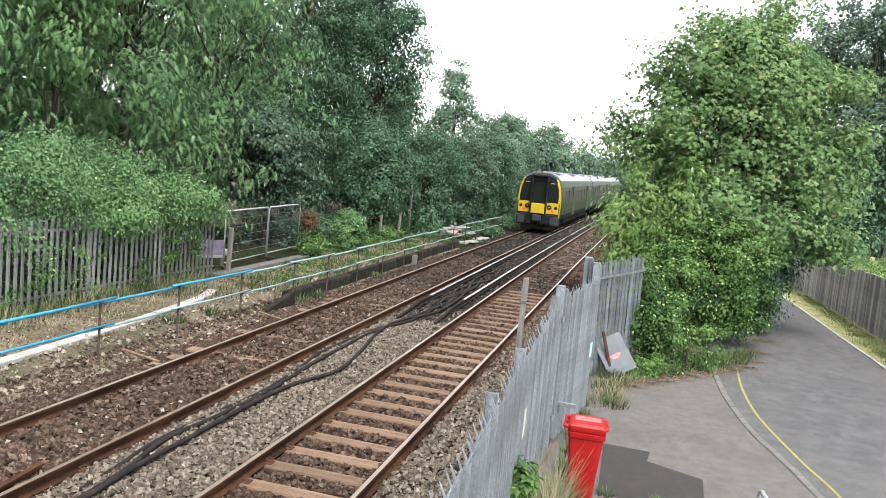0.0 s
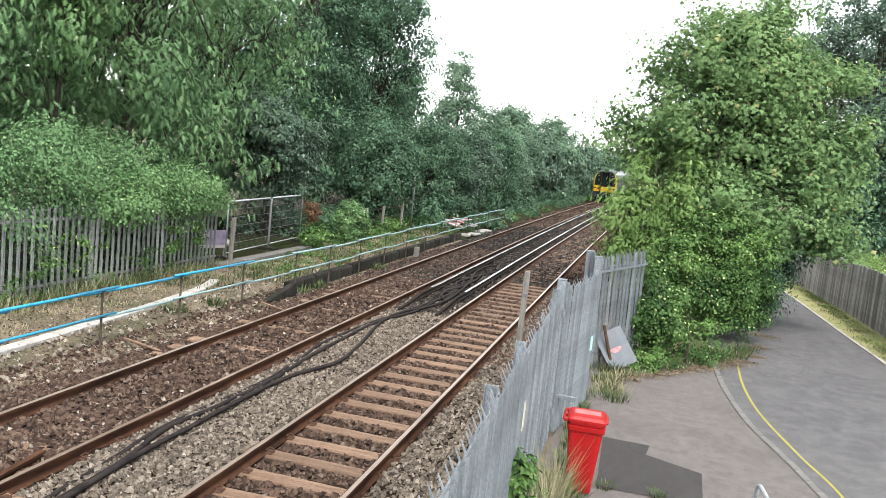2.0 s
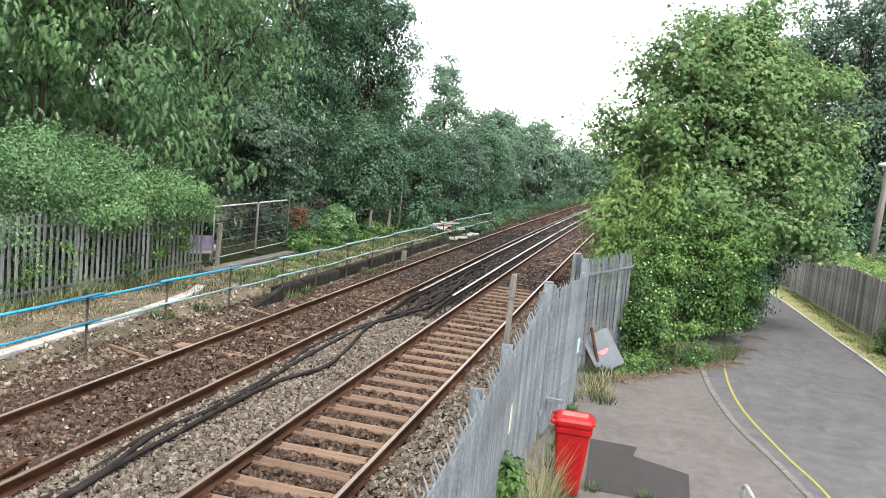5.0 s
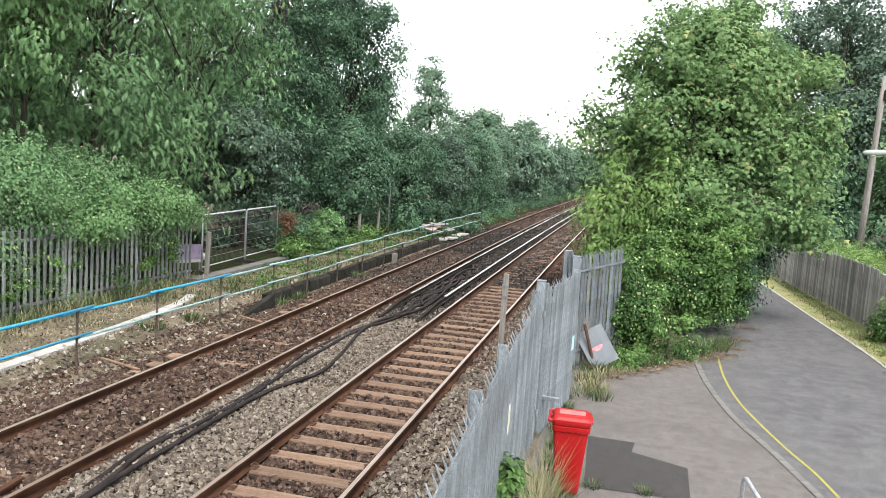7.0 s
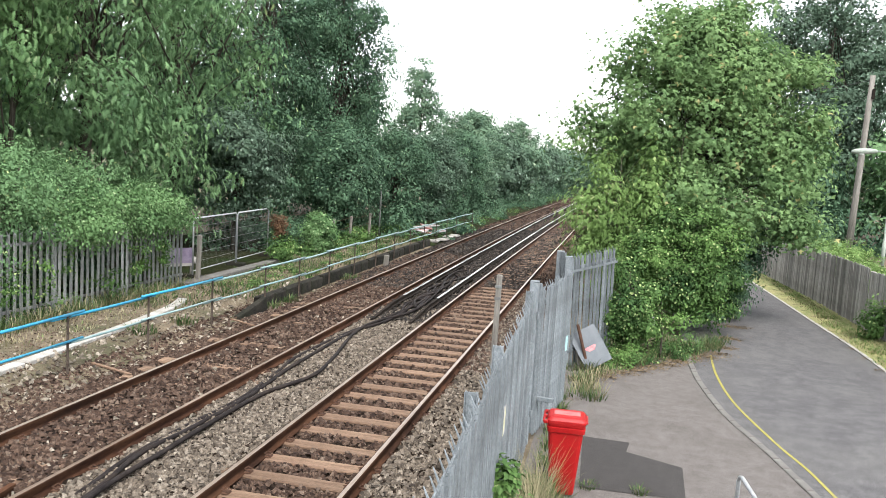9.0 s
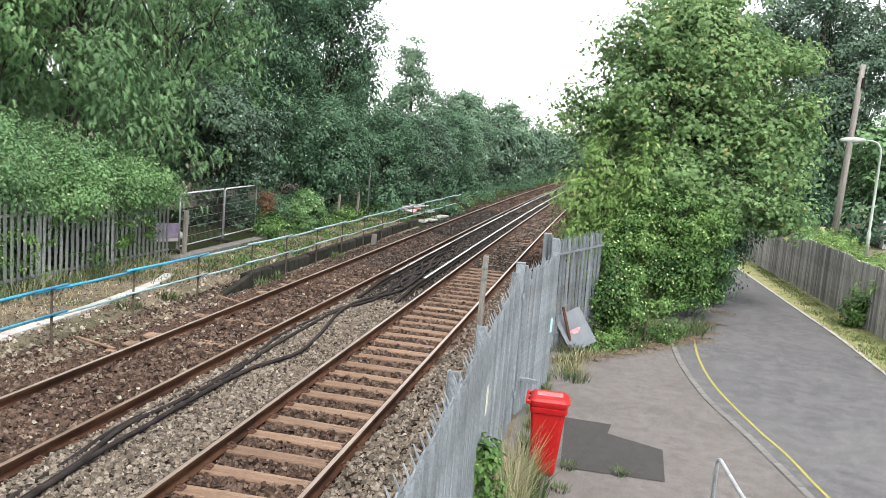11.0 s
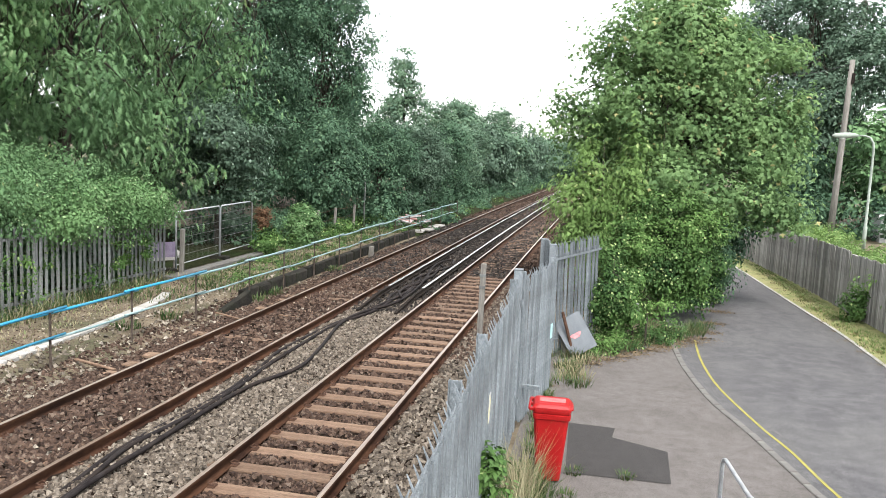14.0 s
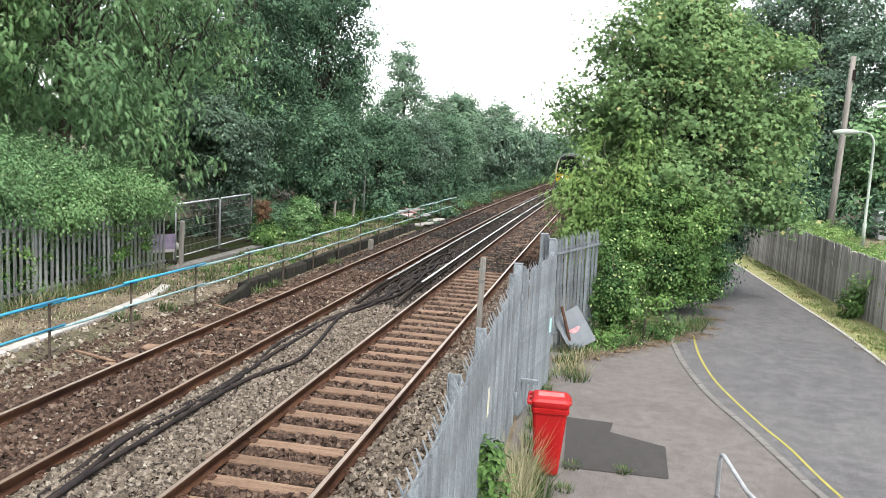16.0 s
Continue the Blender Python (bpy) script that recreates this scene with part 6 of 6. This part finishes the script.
        part("roof", skin([(a, 1, 1), (b, 1, 1)], top).mesh("roof", roofm, True), t, "pale grey carriage roof")
        for k in range(5):
            part("roof_vent", Shape().box((0.5 * (-1) ** k, y0 + 3 + 4.1 * k, 3.72), (0.7, 1.5, 0.12), 0.03).mesh("roof_vent", roofm), t)
        for sx in (-1, 1):
            for k in range(9):
                yy = y0 + 2.9 + 2.05 * k
                if k in (2, 7):
                    part("door", door, car, "pale sliding door", pose(sx * 1.40, yy - 0.4, 1.98, 0, 0, 0))
                    part("door", door, car, "pale sliding door", pose(sx * 1.40, yy + 0.4, 1.98, 0, 0, 0))
                else:
                    part("window", win, car, "dark tinted window", pose(sx * 1.375, yy, 2.3, 0, -3.0 * sx, 0))
            part("skirt_stripe", Shape().box((sx * 1.36, (a + b) / 2, 1.08), (0.05, b - a, 0.22), 0.01).mesh("skirt_stripe", dark), car, "dark lower stripe")
        part("underframe", Shape().box((0, y0 + L / 2, 0.72), (2.3, L - 8.0, 0.5), 0.05).box((0, y0 + L / 2, 0.9), (2.5, L - 1.0, 0.16), 0.02).mesh("underframe", dark), t, "dark equipment boxes under the floor")
        for yb in (3.4, L - 3.4):
            bogie = part("bogie", Shape().box((-1.0, y0 + yb, 0.55), (0.14, 3.3, 0.26), 0.04).box((1.0, y0 + yb, 0.55), (0.14, 3.3, 0.26), 0.04).box((0, y0 + yb, 0.6), (2.0, 0.5, 0.3), 0.04).mesh("bogie", dark), t, "dark bogie frame")
            for dy in (-1.2, 1.2):
                for sx in (-0.75, 0.75):
                    part("wheel", wheel_m, bogie, m=pose(sx, y0 + yb + dy, 0.45))
        if c:
            part("gangway_bellows", Shape().box((0, y0 - 0.06, 2.2), (1.3, 0.5, 2.3), 0.05).mesh("gangway_bellows", black), t, "black gangway bellows")
    # rear cab
    cab = half + [(0.92, 3.52), (0.55, 3.67), (0.0, 3.72)]
    part("cab_shell", skin([(0.76, 1.0, 1.0), (0.45, 0.995, 0.995), (0.15, 0.97, 0.985)], cab).mesh("cab_shell", side, True), t, "cab side with the reflected dark green painted in")
    part("cab_surround", skin([(0.15, 0.97, 0.985), (0.0, 0.93, 0.965)], cab).mesh("cab_surround", pale_edge, True), t, "cab surround paled for glare" if leading else "yellow cab surround")
    outline = [(x * 0.93, z * 0.965) for x, z in cab]
    part("cab_face", Shape().add([(x, 0.0, z) for x, z in outline] + [(-x, 0.0, z) for x, z in reversed(outline[:-1])], [tuple(range(2 * len(outline) - 1))]).mesh("cab_face", black), t, "gloss black cab face")
    dome = [(1.19, 2.86), (1.06, 3.17), (0.86, 3.40), (0.51, 3.545), (0.0, 3.59)]
    part("cab_dome", Shape().add([(x, -0.01, z) for x, z in dome] + [(-x, -0.01, z) for x, z in reversed(dome[:-1])], [tuple(range(9))]).mesh("cab_dome", black), t, "black upper cab face")
    part("cab_roof", skin([(0.80, 1.006, 1.006), (0.45, 1.0, 1.0), (0.15, 0.976, 0.99), (-0.012, 0.935, 0.968)], [(1.19, 3.12), (0.95, 3.49), (0.56, 3.69), (0.0, 3.74)]).mesh("cab_roof", black, True), t, "black cab roof dome")
    for sx in (-1, 1):
        part("lower_panel", Shape().box((sx * 0.86, -0.008, 1.56), (0.78, 0.03, 0.68), 0.02).mesh("lower_panel", yellow), t, "yellow lower cab panel")
        part("edge_strip", Shape().add([(sx * x, y, z) for y in (-0.022, 0.03) for x, z in ((1.2, 1.88), (1.3, 1.88), (1.275, 2.3), (1.215, 2.78), (1.08, 3.14), (1.02, 3.12), (1.14, 2.78), (1.195, 2.3))], [(0, 1, 2, 7), (7, 2, 3, 6), (6, 3, 4, 5), (0, 8, 9, 1), (1, 9, 10, 2), (2, 10, 11, 3), (3, 11, 12, 4)]).mesh("edge_strip", pale_edge), t, "cab edge strip paled for glare" if leading else "yellow cab edge strip")
        w = Shape().add([(sx * x, y, z) for y in (-0.02, 0.03) for x, z in ((0.50, 1.95), (1.14, 1.95), (1.17, 2.3), (1.11, 2.82), (0.97, 3.12), (0.50, 3.3))], [(0, 1, 2, 3, 4, 5)[::sx], (6, 7, 8, 9, 10, 11)[::-sx]] + [(k, k + 6, (k + 1) % 6 + 6, (k + 1) % 6) for k in range(6)])
        ws = part("windscreen", w.mesh("windscreen", glass), t, "dark cab windscreen")
        part("wiper", Shape().tube([(sx * 0.9, -0.04, 1.98), (sx * 0.7, -0.05, 2.5)], 0.015, 5).mesh("wiper", black), ws)
        part("number_bar", Shape().box((sx * 0.78, -0.03, 3.08), (0.26, 0.01, 0.05), 0.002).mesh("number_bar", lens), ws, "pale bar of numbering")
        part("headlight", Shape().lathe([(0.14, 0), (0.14, 0.05), (0.09, 0.06)], 16, pose(sx * 0.68, 0.0, 1.62, 90)).mesh("headlight", black), t, "round headlight cluster")
        part("headlight_lens", Shape().lathe([(0.05, 0.05), (0.045, 0.068), (0.02, 0.075)], 14, pose(sx * 0.68, 0.0, 1.62, 90)).mesh("headlight_lens", lamp), t, "round headlight lens")
        part("marker_light", Shape().lathe([(0.1, 0), (0.1, 0.03), (0.05, 0.04)], 14, pose(sx * 1.08, 0.0, 1.6, 90)).mesh("marker_light", black), t, "small round marker light")
        part("tail_light", Shape().lathe([(0.085, 0), (0.085, 0.035), (0.04, 0.05)], 14, pose(sx * 0.88, -0.005, 1.42, 90)).mesh("tail_light", red_glow), t, "unlit red tail light" if leading else "lit red tail light")
        part("corner_valance", Shape().box((sx * 1.02, 0.28, 0.78), (0.56, 0.7, 0.62), 0.08).mesh("corner_valance", grey), t, "dirty grey corner valance")
        part("gangway_edge", Shape().box((sx * 0.47, -0.14, 2.35), (0.09, 0.30, 2.3), 0.03).mesh("gangway_edge", black), t, "black gangway edge")
        part("buffer_step", Shape().box((sx * 0.5, -0.02, 0.6), (0.3, 0.3, 0.16), 0.04).mesh("buffer_step", dark), t)
    part("gangway_hood", Shape().box((0, -0.14, 3.5), (1.03, 0.32, 0.14), 0.05).mesh("gangway_hood", black), t, "black gangway hood")
    part("gangway_door", Shape().box((0, -0.03, 2.6), (0.86, 0.06, 1.75), 0.03).mesh("gangway_door", glass), t, "black gangway door")
    part("gangway_panel", Shape().box((0, -0.2, 1.5), (0.84, 0.22, 0.62), 0.03).mesh("gangway_panel", yellow), t, "yellow lower gangway panel")
    part("front_beam", Shape().box((0, 0.3, 0.88), (2.3, 0.7, 0.6), 0.06).mesh("front_beam", black), t, "black cab apron")
    part("coupler", Shape().box((0, -0.1, 0.92), (0.42, 0.55, 0.34), 0.06).box((0, -0.32, 0.92), (0.56, 0.16, 0.4), 0.04).mesh("coupler", grey), t, "grey automatic coupler")
    part("obstacle_deflector", Shape().box((0, 0.2, 0.34), (2.0, 0.2, 0.3), 0.04).mesh("obstacle_deflector", dark), t)
    return t


train = build_train(False, "departing electric train with a yellow and black rear cab")
oncoming = build_train(True, "approaching electric train with a yellow and black cab")


def train_pose(t):
    y = 49.5 + 21.5 * t + 0.9 * t * t if t < 3.5 else 135.8 + 26.0 * (t - 3.5)
    turn = math.degrees(math.atan(-4.5e-5 * y + 4.36e-4 * max(0, y - 25)))
    return pose(-3.272 + 0.7525 + float(bend(y)), y, 0.0, 0, 0, -turn)


def oncoming_pose(t):
    y = 75.0 + 27.0 * (16.0 - t)
    turn = math.degrees(math.atan(-4.5e-5 * y + 4.36e-4 * max(0, y - 25)))
    return pose(0.7525 + float(bend(y)), y, 0.0, 0, 0, -turn)


def motions():
    """One train draws away round the bend, another comes on it from the far end; the crowns sway a little in the wind."""
    walk(train, [(0.5 * k, train_pose(0.5 * k)) for k in range(9)] + [(float(k), train_pose(k)) for k in range(5, 17)])
    walk(oncoming, [(float(k), oncoming_pose(k)) for k in range(17)])
    for tree, q in ((maple, 1.0), (sapling, 1.8)):
        for ob in tree.children:
            if ob.name.startswith("crown"):
                walk(ob, [(0.8 * k, pose(0, 0, 0, q * 0.35 * math.sin(k * 1.9), q * 0.45 * math.sin(k * 1.3 + q), q * 0.5 * math.sin(k * 0.9))) for k in range(21)])


motions()
